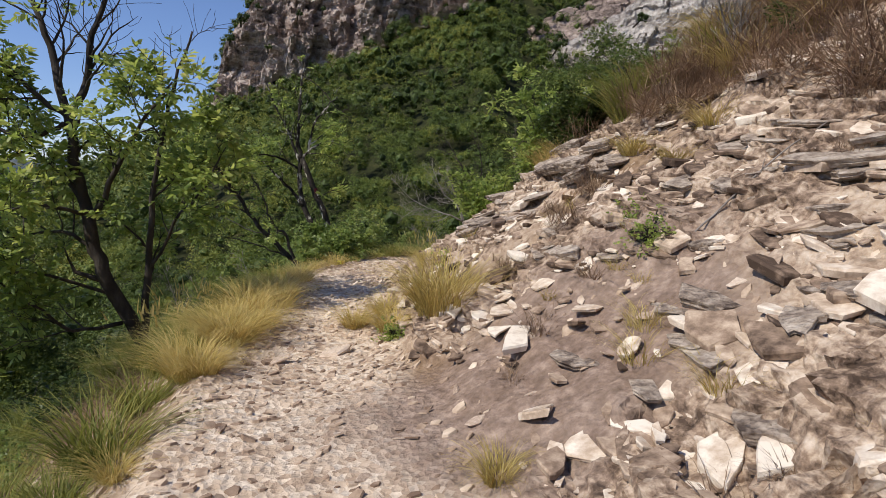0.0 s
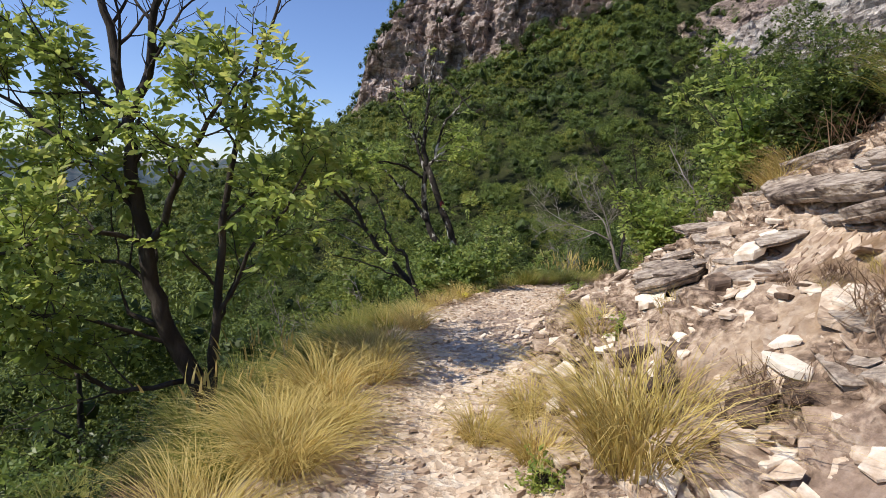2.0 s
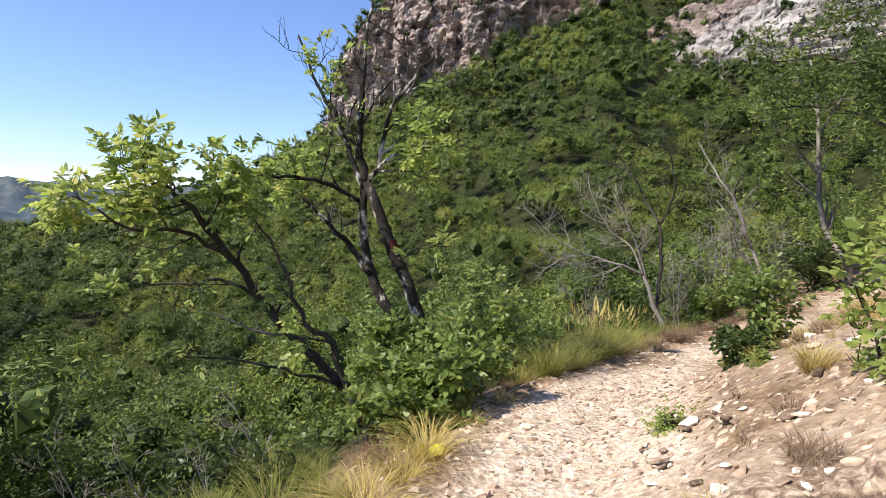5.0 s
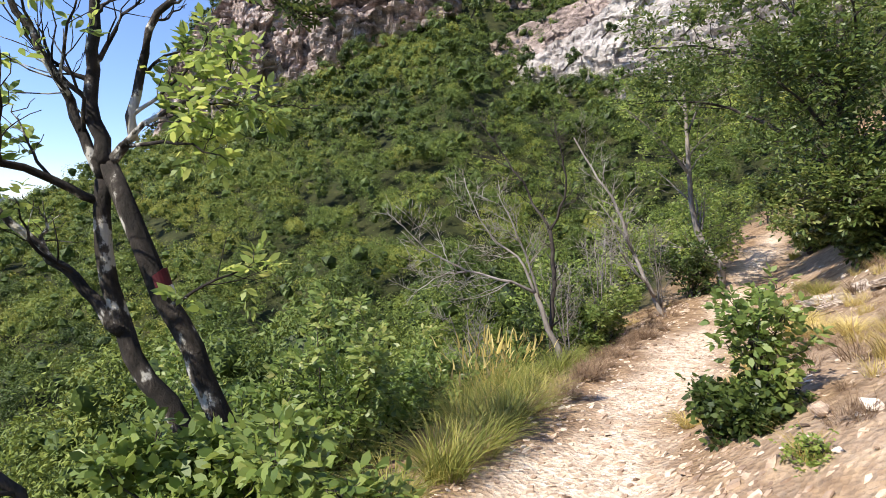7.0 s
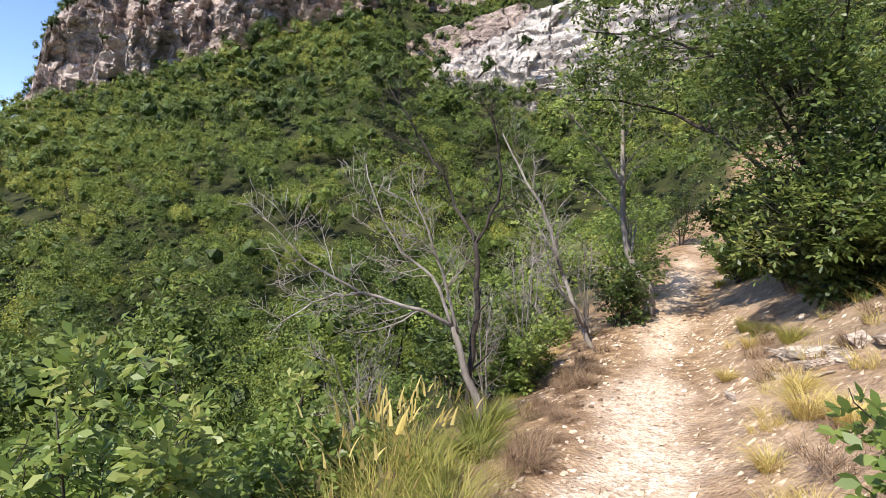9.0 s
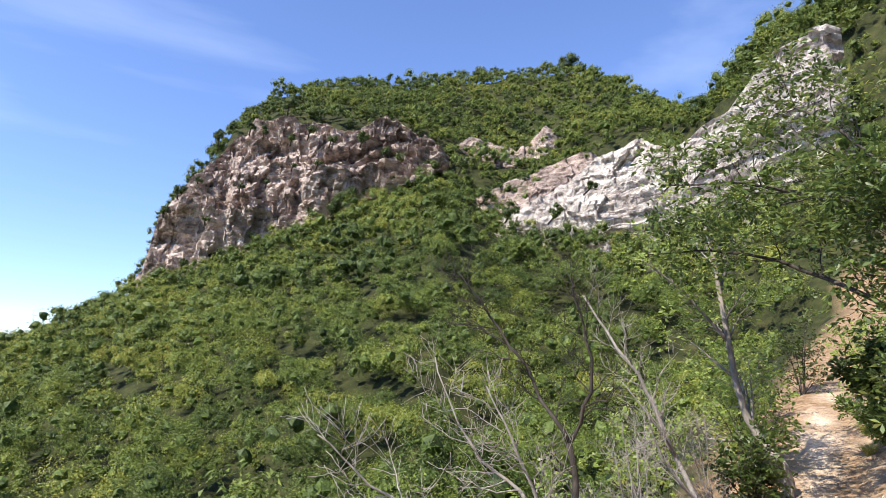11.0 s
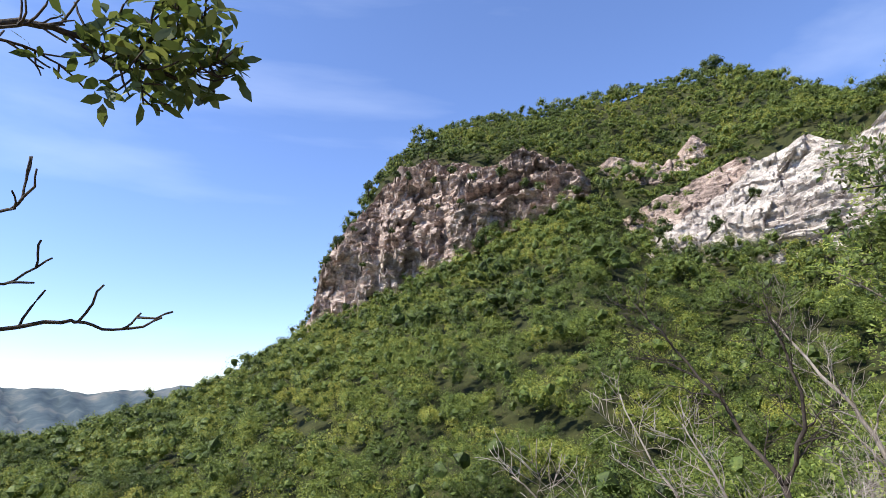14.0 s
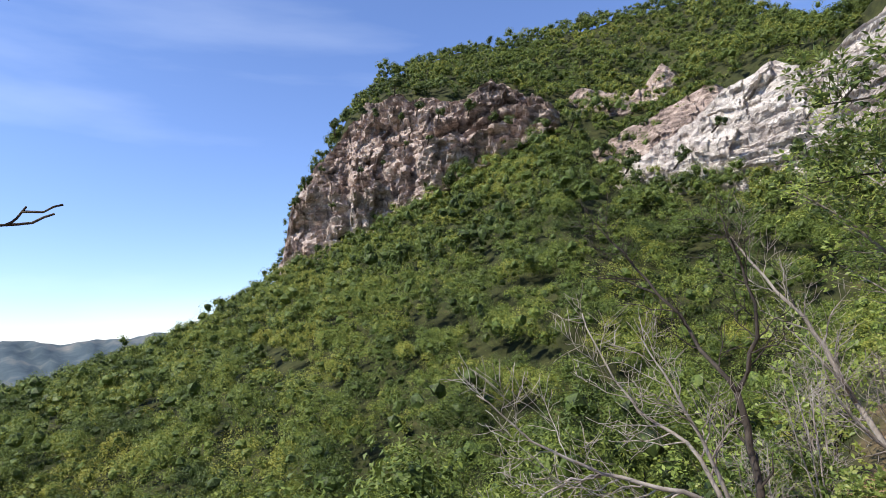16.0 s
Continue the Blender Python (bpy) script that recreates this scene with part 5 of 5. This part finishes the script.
def slope_shrubs():
    """Shrubs on the steep slope below the path and on the bank above, and young trees further down."""
    rng = np.random.default_rng(51)
    protos = []
    for k in range(4):
        b = bush("shrub", "green leafy shrub on the steep slope", (0, 0, -200), 60 + k, 9, 1.4, 0.9, M_LEAF_MID if k % 2 else M_LEAF_DARK, 0.09, 2, 3, 5, rachis=0.15, cheap=True)
        tagged(b, group="slope shrubs")
        protos.append(b)
    spots = []
    n = 0
    while len(spots) < 105 and n < 9000:
        n += 1
        i = int(rng.integers(60, 480))
        u = -rng.uniform(2.4, 11.0) if rng.random() < 0.8 else rng.uniform(4.2, 9)
        x, y = LINE[i, 0] + WAY[i, 1] * u, LINE[i, 1] - WAY[i, 0] * u
        if u < 0 and -4.2 < u and 7 < y < 13:
            continue
        if math.hypot(x - 2.4, y - 9.5) < 1.3 or (u > 0 and (y < 10.5 or x < 7)):
            continue
        if all((x - a) ** 2 + (y - b) ** 2 > 1.1 for a, b in spots):
            spots.append((x, y))
            s = rng.uniform(0.55, 1.1) if u < -3.5 or u > 0 else rng.uniform(0.3, 0.5)
            src = protos[int(rng.integers(4))]
            src.scale = (1, 1, 1)
            m = Matrix.LocRotScale((x, y, zg(x, y) - 0.05), Euler((0, 0, rng.uniform(0, 6.28))), (s, s, s))
            c = copy_thing(src, Matrix())
            c.matrix_basis = m
    for _ in range(75):
        i, u = int(rng.integers(330, 520)), rng.uniform(3.0, 13)
        x, y = LINE[i, 0] + WAY[i, 1] * u, LINE[i, 1] - WAY[i, 0] * u
        if math.hypot(x - 15.8, y - 17.3) < 0.8 or y < 13.5:
            continue
        s = rng.uniform(0.5, 1.2)
        c = copy_thing(protos[int(rng.integers(4))], Matrix())
        c.matrix_basis = Matrix.LocRotScale((x, y, zg(x, y) - 0.05), Euler((0, 0, rng.uniform(0, 6.28))), (s, s, s))
    for x, y, s in ((1.3, 6.4, 0.4), (0.9, 7.4, 0.5), (1.7, 7.3, 0.35), (1.9, 8.2, 0.35), (1.0, 8.6, 0.5), (0.6, 6.2, 0.5), (7.9, 5.0, 0.35), (8.0, 6.4, 0.4), (8.6, 5.6, 0.5), (9.4, 6.8, 0.6), (9.0, 8.8, 0.6), (10.2, 8.0, 0.7), (9.9, 5.2, 0.6), (8.3, 9.6, 0.55), (9.6, 10.2, 0.7)):
        c = copy_thing(protos[int(rng.integers(4))], Matrix())
        c.matrix_basis = Matrix.LocRotScale((x, y, zg(x, y) - 0.05), Euler((0, 0, rng.uniform(0, 6.28))), (s, s, s))
    for p in protos:
        for o in (*p.children_recursive, p):
            bpy.data.objects.remove(o)


slope_shrubs()


def young_trees():
    """Nearer trees of the wooded slope, each with trunk and crown."""
    rng = np.random.default_rng(71)
    kinds = []
    for k in range(6):
        w = Wood(rng)
        h = 3.6
        w.grow([(0, 0, -0.4), (0.1, 0, h * 0.4), (0, 0.1, h * 0.8)], 0.1, 0.03, 1, 8, 1.2, start=0.3)
        trunk = w.mesh("trunk", M_BARK)
        q, core = wood_crown(rng, 7500, 2.3, 0.15, 16)
        q[:, :, 2] += h * 0.78
        core[:, :, 2] += h * 0.78
        # core tone stays far below the crown's: inner shade painted as colour
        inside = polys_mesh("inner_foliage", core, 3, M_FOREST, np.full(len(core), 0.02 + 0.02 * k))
        kinds.append((trunk, inside, polys_mesh("crown", q, 3, M_FOREST, 0.1 + 0.1 * k + rng.uniform(-0.05, 0.2, len(q)))))
    spots, n = [], 0
    while len(spots) < 150 and n < 20000:
        n += 1
        x, y = rng.uniform(-26, 34), rng.uniform(0, 50)
        i, u = track_at(np.array([x]), np.array([y]))
        d = math.hypot(x - PIVOT[0], y - PIVOT[1])
        u = float(u[0])
        if d > 32 or (-9.5 < u < 9) or (u > 0 and y < 17):
            continue
        if all((x - a) ** 2 + (y - b) ** 2 > 5.0 for a, b in spots):
            spots.append((x, y))
            s = rng.uniform(0.75, 1.25)
            ob = thing("young_tree", "green deciduous tree on the wooded slope", "tree", (x, y, zg(x, y)), "slope trees", "", rng.uniform(0, 6.28), s)
            t, inside, c = kinds[int(rng.integers(6))]
            put("trunk", t, ob)
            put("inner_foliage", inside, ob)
            put("crown", c, ob)


young_trees()


# ---- grass tufts and withered scrub ----
def grasses():
    rng = np.random.default_rng(81)
    dry = [tuft_mesh("dry_tuft", 100 + k, 360, 0.62, 0.13, M_DRY, 0.9, 0.008, 0.7) for k in range(3)]
    big = [tuft_mesh("tall_tuft", 110 + k, 560, 0.85, 0.2, M_DRY, 0.8, 0.008, 0.7) for k in range(2)]
    green = [tuft_mesh("green_tuft", 120 + k, 360, 0.65, 0.15, M_GREEN, 0.75, 0.009, 0.6) for k in range(3)]
    small = [tuft_mesh("low_tuft", 130 + k, 120, 0.24, 0.09, M_DRY if k % 2 else M_BROWN, 0.7, 0.004, 0.8) for k in range(4)]
    scrub = [scrub_mesh("dry_scrub", 140 + k, 420, 0.42, M_BROWN) for k in range(4)]
    G1, G2, G3, G4 = "straw grass tufts", "green grass tufts", "low dry tufts", "withered scrub"
    scatter_copies(big, "grass_tuft", "large straw-yellow grass tuft growing on the scree", "grass tuft", G1, [(4.85, 6.75, 1.0), (4.98, 7.15, 0.85), (3.25, 7.4, 0.8), (3.0, 6.8, 0.75), (8.6, 6.9, 1.1)], rng)
    scatter_copies(dry, "grass_tuft", "straw-yellow grass tuft at the path side", "grass tuft", G1,
                   [(4.72, 7.95, 0.8), (5.42, 8.6, 0.95), (5.5, 8.9, 0.8), (3.5, 7.95, 0.9), (3.74, 8.8, 1.0), (3.85, 9.6, 1.0), (3.6, 9.2, 1.0), (3.1, 6.6, 0.6), (2.75, 5.5, 0.5), (4.6, 7.35, 0.75), (4.35, 7.7, 0.7),
                    (4.38, 4.68, 0.45), (7.3, 9.1, 1.0), (6.65, 6.3, 0.6), (4.15, 10.4, 0.9), (4.3, 11.4, 0.6), (5.0, 12.6, 0.75), (4.8, 12.3, 0.6), (4.55, 11.9, 0.7), (2.9, 7.6, 0.8), (3.3, 8.6, 0.9),
                    (8.75, 14.66, 0.45), (11.27, 15.5, 0.9), (11.0, 15.1, 0.8), (7.57, 12.2, 0.6), (12.8, 17.1, 0.5), (10.3, 15.3, 0.6), (9.6, 14.7, 0.5), (14.2, 17.6, 0.6), (8.3, 7.6, 1.1), (8.8, 6.6, 1.2), (8.0, 6.2, 0.9), (9.2, 8.4, 1.2), (8.4, 5.0, 1.0), (3.15, 7.9, 1.0), (3.3, 7.5, 1.0), (3.1, 8.2, 0.9), (3.4, 8.4, 1.0), (6.95, 8.85, 0.9), (7.0, 6.3, 0.8), (6.75, 7.0, 0.7), (8.6, 8.0, 1.2), (7.8, 6.9, 1.1), (11.9, 15.9, 0.7), (10.7, 14.6, 0.7)], rng)
    verge = []
    while len(verge) < 60:
        i, u = int(rng.integers(130, 300)), -rng.uniform(1.0, 3.2)
        verge.append((LINE[i, 0] + WAY[i, 1] * u, LINE[i, 1] - WAY[i, 0] * u, rng.uniform(0.6, 1.1)))
    scatter_copies(green, "grass_tuft", "long mixed grass on the verge below the path", "grass tuft", G2, verge, rng)
    scatter_copies(green, "grass_tuft", "green and yellow grass tuft at the path edge", "grass tuft", G2,
                   [(7.6, 8.15, 1.4), (7.8, 8.4, 1.3), (7.95, 8.0, 1.3), (8.1, 7.4, 1.1), (8.4, 6.2, 1.0), (6.6, 14.7, 0.9), (7.0, 15.0, 0.9), (7.5, 15.5, 1.0), (7.9, 15.9, 1.0), (8.4, 16.4, 1.0), (8.7, 17.2, 1.1), (8.9, 17.7, 1.1), (9.3, 17.3, 1.0), (9.8, 17.9, 1.0), (8.2, 17.0, 1.1), (7.6, 16.4, 1.1),
                    (6.2, 14.6, 0.8), (10.4, 18.4, 0.8), (14.9, 17.9, 0.6), (15.5, 18.4, 0.6), (13.6, 16.8, 0.7), (3.0, 8.9, 0.9), (3.2, 9.9, 1.0), (2.7, 8.2, 0.9), (3.5, 10.5, 0.9), (20.6, 21.9, 0.9), (19.3, 21.2, 0.7)], rng)
    low = []
    brown = []
    for _ in range(190):
        x, y = rng.uniform(6.6, 10.5), rng.uniform(3.0, 10.5)
        if x > 7.0 + 0.07 * max(y - 5, 0):
            brown.append((x, y, rng.uniform(0.8, 1.7)))
    for _ in range(45):
        i, u = int(rng.integers(320, 400)), -rng.uniform(0.7, 1.3)
        brown.append((LINE[i, 0] + WAY[i, 1] * u, LINE[i, 1] - WAY[i, 0] * u, rng.uniform(0.4, 0.8)))
    while len(low) < 190:
        i = int(rng.integers(110, 430))
        u = rng.choice([-1, 1]) * rng.uniform(0.75, 2.2)
        low.append((LINE[i, 0] + WAY[i, 1] * u, LINE[i, 1] - WAY[i, 0] * u, rng.uniform(0.5, 1.3)))
    base_count = len(brown)
    for _ in range(40):
        i, u = int(rng.integers(330, 410)), rng.uniform(0.8, 2.6)
        low.append((LINE[i, 0] + WAY[i, 1] * u, LINE[i, 1] - WAY[i, 0] * u, rng.uniform(0.8, 1.8)))
    while len(brown) < base_count + 120:
        i = int(rng.integers(110, 430))
        u = rng.uniform(1.0, 6.5) if rng.random() < 0.72 else -rng.uniform(0.9, 2.2)
        if 0 < u < 3.0 and LINE[i, 1] < 11 and rng.random() < 0.6:
            continue
        brown.append((LINE[i, 0] + WAY[i, 1] * u, LINE[i, 1] - WAY[i, 0] * u, rng.uniform(0.4, 1.0) * (1.3 if u > 3.4 else 0.8)))
    scatter_copies(small, "grass_tuft", "small dry grass tuft among stones", "grass tuft", G3, low, rng)
    scatter_copies(scrub, "dry_scrub", "brown withered scrub on the stony bank", "scrub", G4, brown + [(5.02, 3.75, 0.55), (5.43, 6.7, 0.8), (5.88, 6.6, 0.9), (6.3, 6.9, 0.8)], rng)
    # plumed stalks that stand above the green grass
    rng2 = np.random.default_rng(5)
    n = 26
    base = np.stack([rng2.uniform(-0.3, 0.3, n), rng2.uniform(-0.3, 0.3, n), np.zeros(n)], 1)
    lean = np.stack([rng2.normal(size=n) * 0.3, rng2.normal(size=n) * 0.3, np.ones(n)], 1)
    v, f = strips(rng2, base, lean, rng2.uniform(0.7, 1.0, n), np.full(n, 0.006), 4, 0.2)
    lean /= np.linalg.norm(lean, axis=1)[:, None]
    v2, f2 = strips(rng2, base + lean * 0.72, lean, rng2.uniform(0.16, 0.25, n), np.full(n, 0.028), 3, 0.3)
    plume = mesh_of("plumed_grass", np.concatenate([v, v2]), f + [tuple(i + len(v) for i in q) for q in f2], M_DRY)
    scatter_copies([plume], "plumed_grass", "pale feathery grass stalks at the path edge", "grass", "plumed grass",
                   [(8.4, 17.3, 1.0), (8.7, 17.9, 1.0), (7.8, 16.6, 0.9), (9.2, 18.0, 0.9), (2.9, 9.3, 0.8), (2.6, 8.6, 0.8), (8.1, 16.9, 1.0)], rng)


grasses()


# ---- rock and loose stones ----
SHARDS = [shard_mesh("stone", 200 + k, M_STONE, 0.16 + 0.05 * (k % 4), 5 + k % 3) for k in range(10)]


def slab_mesh(name, seed, mat, thick=0.13, sides=9):
    """A broken bed of rock, one unit long: jagged plan, split edge, slightly stepped top."""
    rng = np.random.default_rng(seed)
    an = np.linspace(0, 2 * math.pi, sides, endpoint=False) + rng.uniform(-0.3, 0.3, sides)
    rad = 0.5 * rng.uniform(0.58, 1.12, sides)
    verts, faces = [], []
    rings = ((-0.5, 0.86), (-0.12, 0.97), (-0.08, 0.92), (0.3, 1.0), (0.42, 0.97), (0.5, 0.6))
    for z, shrink in rings:
        for a, r in zip(an, rad):
            q = r * shrink * rng.uniform(0.95, 1.04)
            verts.append((q * math.cos(a), q * 0.6 * math.sin(a), thick * (z + rng.uniform(-0.07, 0.07))))
    for k in range(len(rings) - 1):
        for j in range(sides):
            faces.append((k * sides + j, k * sides + (j + 1) % sides, (k + 1) * sides + (j + 1) % sides, (k + 1) * sides + j))
    verts.append((0.03, 0.02, thick * 0.52))
    last = (len(rings) - 1) * sides
    for j in range(sides):
        faces.append((last + j, last + (j + 1) % sides, len(verts) - 1))
    faces.append(tuple(range(sides))[::-1])
    return mesh_of(name, verts, faces, mat)


def outcrop(label, at, seed, count, reach, size, tilt, rise, strike=1.25):
    """A ledge of broken beds: long plates stacked on one another, lying with the strike and stepping back into the bank."""
    rng = np.random.default_rng(seed)
    ob = thing("rock_outcrop", label, "rock", at)
    for k in range(count):
        s = new("slab", slab_mesh("slab", seed * 10 + k, M_ROCK, rng.uniform(0.1, 0.22), 7 + k % 4))
        s.parent = ob
        sc = size * rng.uniform(0.55, 1.25)
        x, y = rng.uniform(-reach, reach), rng.uniform(-reach, reach) * 1.1
        z = zg(at[0] + x, at[1] + y) - at[2] + rise * rng.uniform(-0.4, 0.7)
        nrm = slope_turn(at[0] + x, at[1] + y, 0.5).lerp(Vector((0, 0, 1)), 0.55).normalized()
        q = Vector((0, 0, 1)).rotation_difference(nrm) @ Euler((rng.normal() * tilt, rng.normal() * tilt, strike + rng.normal() * 0.35)).to_quaternion()
        s.matrix_basis = Matrix.LocRotScale((x, y, z), q, (sc * 1.3, sc * 1.2, sc * rng.uniform(0.6, 1.1)))
    return ob


outcrop("layered pale rock outcrop with dark cracks beneath", (6.45, 8.45, zg(6.45, 8.45) - 0.02), 301, 34, 0.62, 0.66, 0.06, 0.24)
outcrop("broken layered ledge on the stony bank", (5.65, 4.6, zg(5.65, 4.6)), 302, 22, 0.6, 0.32, 0.1, 0.09)
outcrop("layered rock ledge high on the bank", (6.7, 5.2, zg(6.7, 5.2)), 303, 28, 0.65, 0.44, 0.1, 0.14)
outcrop("pale bedded rock at the top of the bank", (7.0, 7.6, zg(7.0, 7.6)), 304, 20, 0.5, 0.45, 0.08, 0.1)
outcrop("dark broken rock beside the path", (12.5, 16.1, zg(12.5, 16.1)), 305, 16, 0.7, 0.4, 0.2, 0.15)
outcrop("pale bedded rock among scree on the bank", (6.0, 6.2, zg(6.0, 6.2)), 306, 8, 0.5, 0.35, 0.08, 0.03)
outcrop("weathered rock on the far side of the gully", (-3.4, 18.2, zg(-3.4, 18.2)), 307, 14, 1.4, 1.6, 0.2, 0.6)
outcrop("bare rock patch on the valley slope", (-8.2, 36.0, zg(-8.2, 36.0)), 308, 14, 3.0, 3.2, 0.2, 1.6)


def shale_plates():
    """Thin broken plates that lie with the beds all over the bank, their lower edges standing proud."""
    rng = np.random.default_rng(61)
    n = 16000
    i = rng.integers(95, 350, n)
    u = rng.uniform(0.35, 4.4, n)
    x, y = LINE[i, 0] + WAY[i, 1] * u, LINE[i, 1] - WAY[i, 0] * u
    z = height(x, y)
    edge = np.interp(LINE[i, 1], [0, 6, 9.5, 12, 16], [0.6, 0.6, 0.5, 0.25, 0.3])
    bare = bedrock(x, y, z, u, LINE[i, 1], edge)[2]
    keep = bare > rng.uniform(0.05, 0.85, n)
    x, y, z, i, u = x[keep], y[keep], z[keep], i[keep], u[keep]
    far = 0.25
    gx = (height(x + far, y) - height(x - far, y)) / (2 * far)
    gy = (height(x, y + far) - height(x, y - far)) / (2 * far)
    ground = bpy.data.objects["ground"]
    joined_verts, joined_faces, single = [], [], 0
    for k in range(len(x)):
        sides = int(rng.integers(5, 9))
        size = float(np.clip(0.066 * math.exp(rng.normal() * 0.6), 0.025, 0.2)) * (0.45 if y[k] > 10.3 else 1.0)
        thick = size * rng.uniform(0.1, 0.34)
        a = np.linspace(0, 2 * math.pi, sides, endpoint=False) + rng.uniform(-0.35, 0.35, sides)
        r = size * rng.uniform(0.5, 1.05, sides)
        yaw = 1.3 + rng.normal() * 0.5
        px, py = r * np.cos(a), r * 0.62 * np.sin(a)
        ox, oy = px * math.cos(yaw) - py * math.sin(yaw), px * math.sin(yaw) + py * math.cos(yaw)
        tx, ty = gx[k] * rng.uniform(-0.1, 0.8) + rng.normal() * 0.16, gy[k] * 0.5 + rng.normal() * 0.16 + 0.08
        lift = thick * rng.uniform(0.1, 1.2) + 0.016
        own = size > 0.1 and single < 290
        verts, faces = ([], []) if own else (joined_verts, joined_faces)
        o = len(verts)
        for level, shrink in ((-0.5, 0.9), (0.25, 1.0), (0.5, 0.93)):
            for j in range(sides):
                q = shrink * rng.uniform(0.96, 1.03)
                verts.append((x[k] + ox[j] * q, y[k] + oy[j] * q, z[k] + lift + level * thick + tx * ox[j] * q + ty * oy[j] * q))
        faces.append(tuple(o + 2 * sides + j for j in range(sides)))
        faces.append(tuple(o + j for j in range(sides))[::-1])
        for lv in range(2):
            for j in range(sides):
                c, d = o + lv * sides + j, o + lv * sides + (j + 1) % sides
                faces.append((c, d, d + sides, c + sides))
        if own:
            single += 1
            shift = np.array([x[k], y[k], z[k]])
            piece = put("plate", mesh_of("plate", np.array(verts) - shift, faces, M_PLATE), ground)
            piece.location = shift
    tagged(new("shale_plates", mesh_of("shale_plates", joined_verts, joined_faces, M_PLATES)), "broken pinkish shale plates lying in beds over the bank", "shale", kind="stuff")


shale_plates()


def stones():
    rng = np.random.default_rng(91)
    count = 0
    while count < 280:
        i = int(rng.integers(110, 420))
        bank = rng.random() < 0.6
        u = rng.uniform(0.7, 3.1) if bank else rng.uniform(-0.9, 0.9)
        x, y = LINE[i, 0] + WAY[i, 1] * u, LINE[i, 1] - WAY[i, 0] * u
        if y > 12.5 and rng.random() < 0.5:
            continue
        size = rng.uniform(0.06, 0.17) * (1.0 if bank else 0.7) * (0.5 if y > 10.5 else 1.0)
        ob = new("stone", SHARDS[int(rng.integers(10))])
        nrm = slope_turn(x, y)
        q = Vector((0, 0, 1)).rotation_difference(nrm) @ Euler((rng.normal() * 0.16, rng.normal() * 0.16, rng.uniform(0, 6.28))).to_quaternion()
        ob.matrix_basis = Matrix.LocRotScale((x, y, zg(x, y) + size * 0.03), q, (size, size * rng.uniform(0.6, 1.0), size * rng.uniform(0.4, 0.9)))
        tagged(ob, "loose flat angular stone lying on the scree", "stone", "loose stones")
        count += 1
    for x, y, s in ((3.6, 6.8, 0.2), (4.05, 6.95, 0.26), (5.1, 6.45, 0.34), (5.0, 6.2, 0.2), (5.4, 5.0, 0.16), (4.5, 5.2, 0.12)):
        ob = new("stone", SHARDS[int(rng.integers(10))])
        ob.matrix_basis = Matrix.LocRotScale((x, y, zg(x, y) + 0.02), Euler((0.05, -0.3, 0)), (s, s, s * 0.6))
        tagged(ob, "larger pale flat stone lying beside the path", "stone", "loose stones")
    # small chips, too many to count
    n = 24000
    i = rng.integers(105, 440, n)
    bank = rng.random(n) < 0.62
    u = np.where(bank, rng.uniform(0.4, 3.8, n), rng.uniform(-1.7, 1.0, n))
    x, y = LINE[i, 0] + WAY[i, 1] * u + rng.normal(size=n) * 0.1, LINE[i, 1] - WAY[i, 0] * u + rng.normal(size=n) * 0.1
    p3 = np.stack([x, y, np.zeros(n)], -1)
    bare = np.hypot((x - 4.9) / 1.2, (y - 5.4) / 1.1) < 0.9
    keep = ((fbm(p3 * 1.7 + 3, 3) > -0.75) | ~bank) & ~(bank & (LINE[i, 1] > 12.8) & (rng.random(n) < 0.65)) & ~(bare & (rng.random(n) < 0.85))
    x, y, u, bank = x[keep], y[keep], u[keep], bank[keep]
    z = height(x, y)
    gx, gy = (height(x + 0.1, y) - z) / 0.1, (height(x, y + 0.1) - z) / 0.1
    size = np.where(bank, rng.uniform(0.02, 0.075, len(x)), rng.uniform(0.02, 0.075, len(x))) * np.where(rng.random(len(x)) < 0.15, 1.6, 1) * np.where(y > 11, 0.9, 1)
    verts, faces = [], []
    sides = 5
    an0 = np.linspace(0, 2 * math.pi, sides, endpoint=False)
    for k in range(len(x)):
        a = an0 + rng.uniform(0, 6.28) + rng.uniform(-0.4, 0.4, sides)
        r = size[k] * rng.uniform(0.35, 0.6, sides)
        th = size[k] * rng.uniform(0.06, 0.2)
        tx, ty = gx[k] + rng.normal() * 0.22, gy[k] + rng.normal() * 0.22
        ox, oy = r * 1.15 * np.cos(a), r * 0.8 * np.sin(a)
        o = len(verts)
        for lift, sh in ((-th * 0.4, 1.0), (th, 0.85)):
            for j in range(sides):
                verts.append((x[k] + ox[j] * sh, y[k] + oy[j] * sh, z[k] + lift + tx * ox[j] + ty * oy[j]))
        faces.append(tuple(o + sides + j for j in range(sides)))
        for j in range(sides):
            faces.append((o + j, o + (j + 1) % sides, o + sides + (j + 1) % sides, o + sides + j))
    tagged(new("stone_chips", mesh_of("stone_chips", verts, faces, M_CHIPS)), "pale angular stone chips strewn over path and bank", "scree", kind="stuff")


stones()
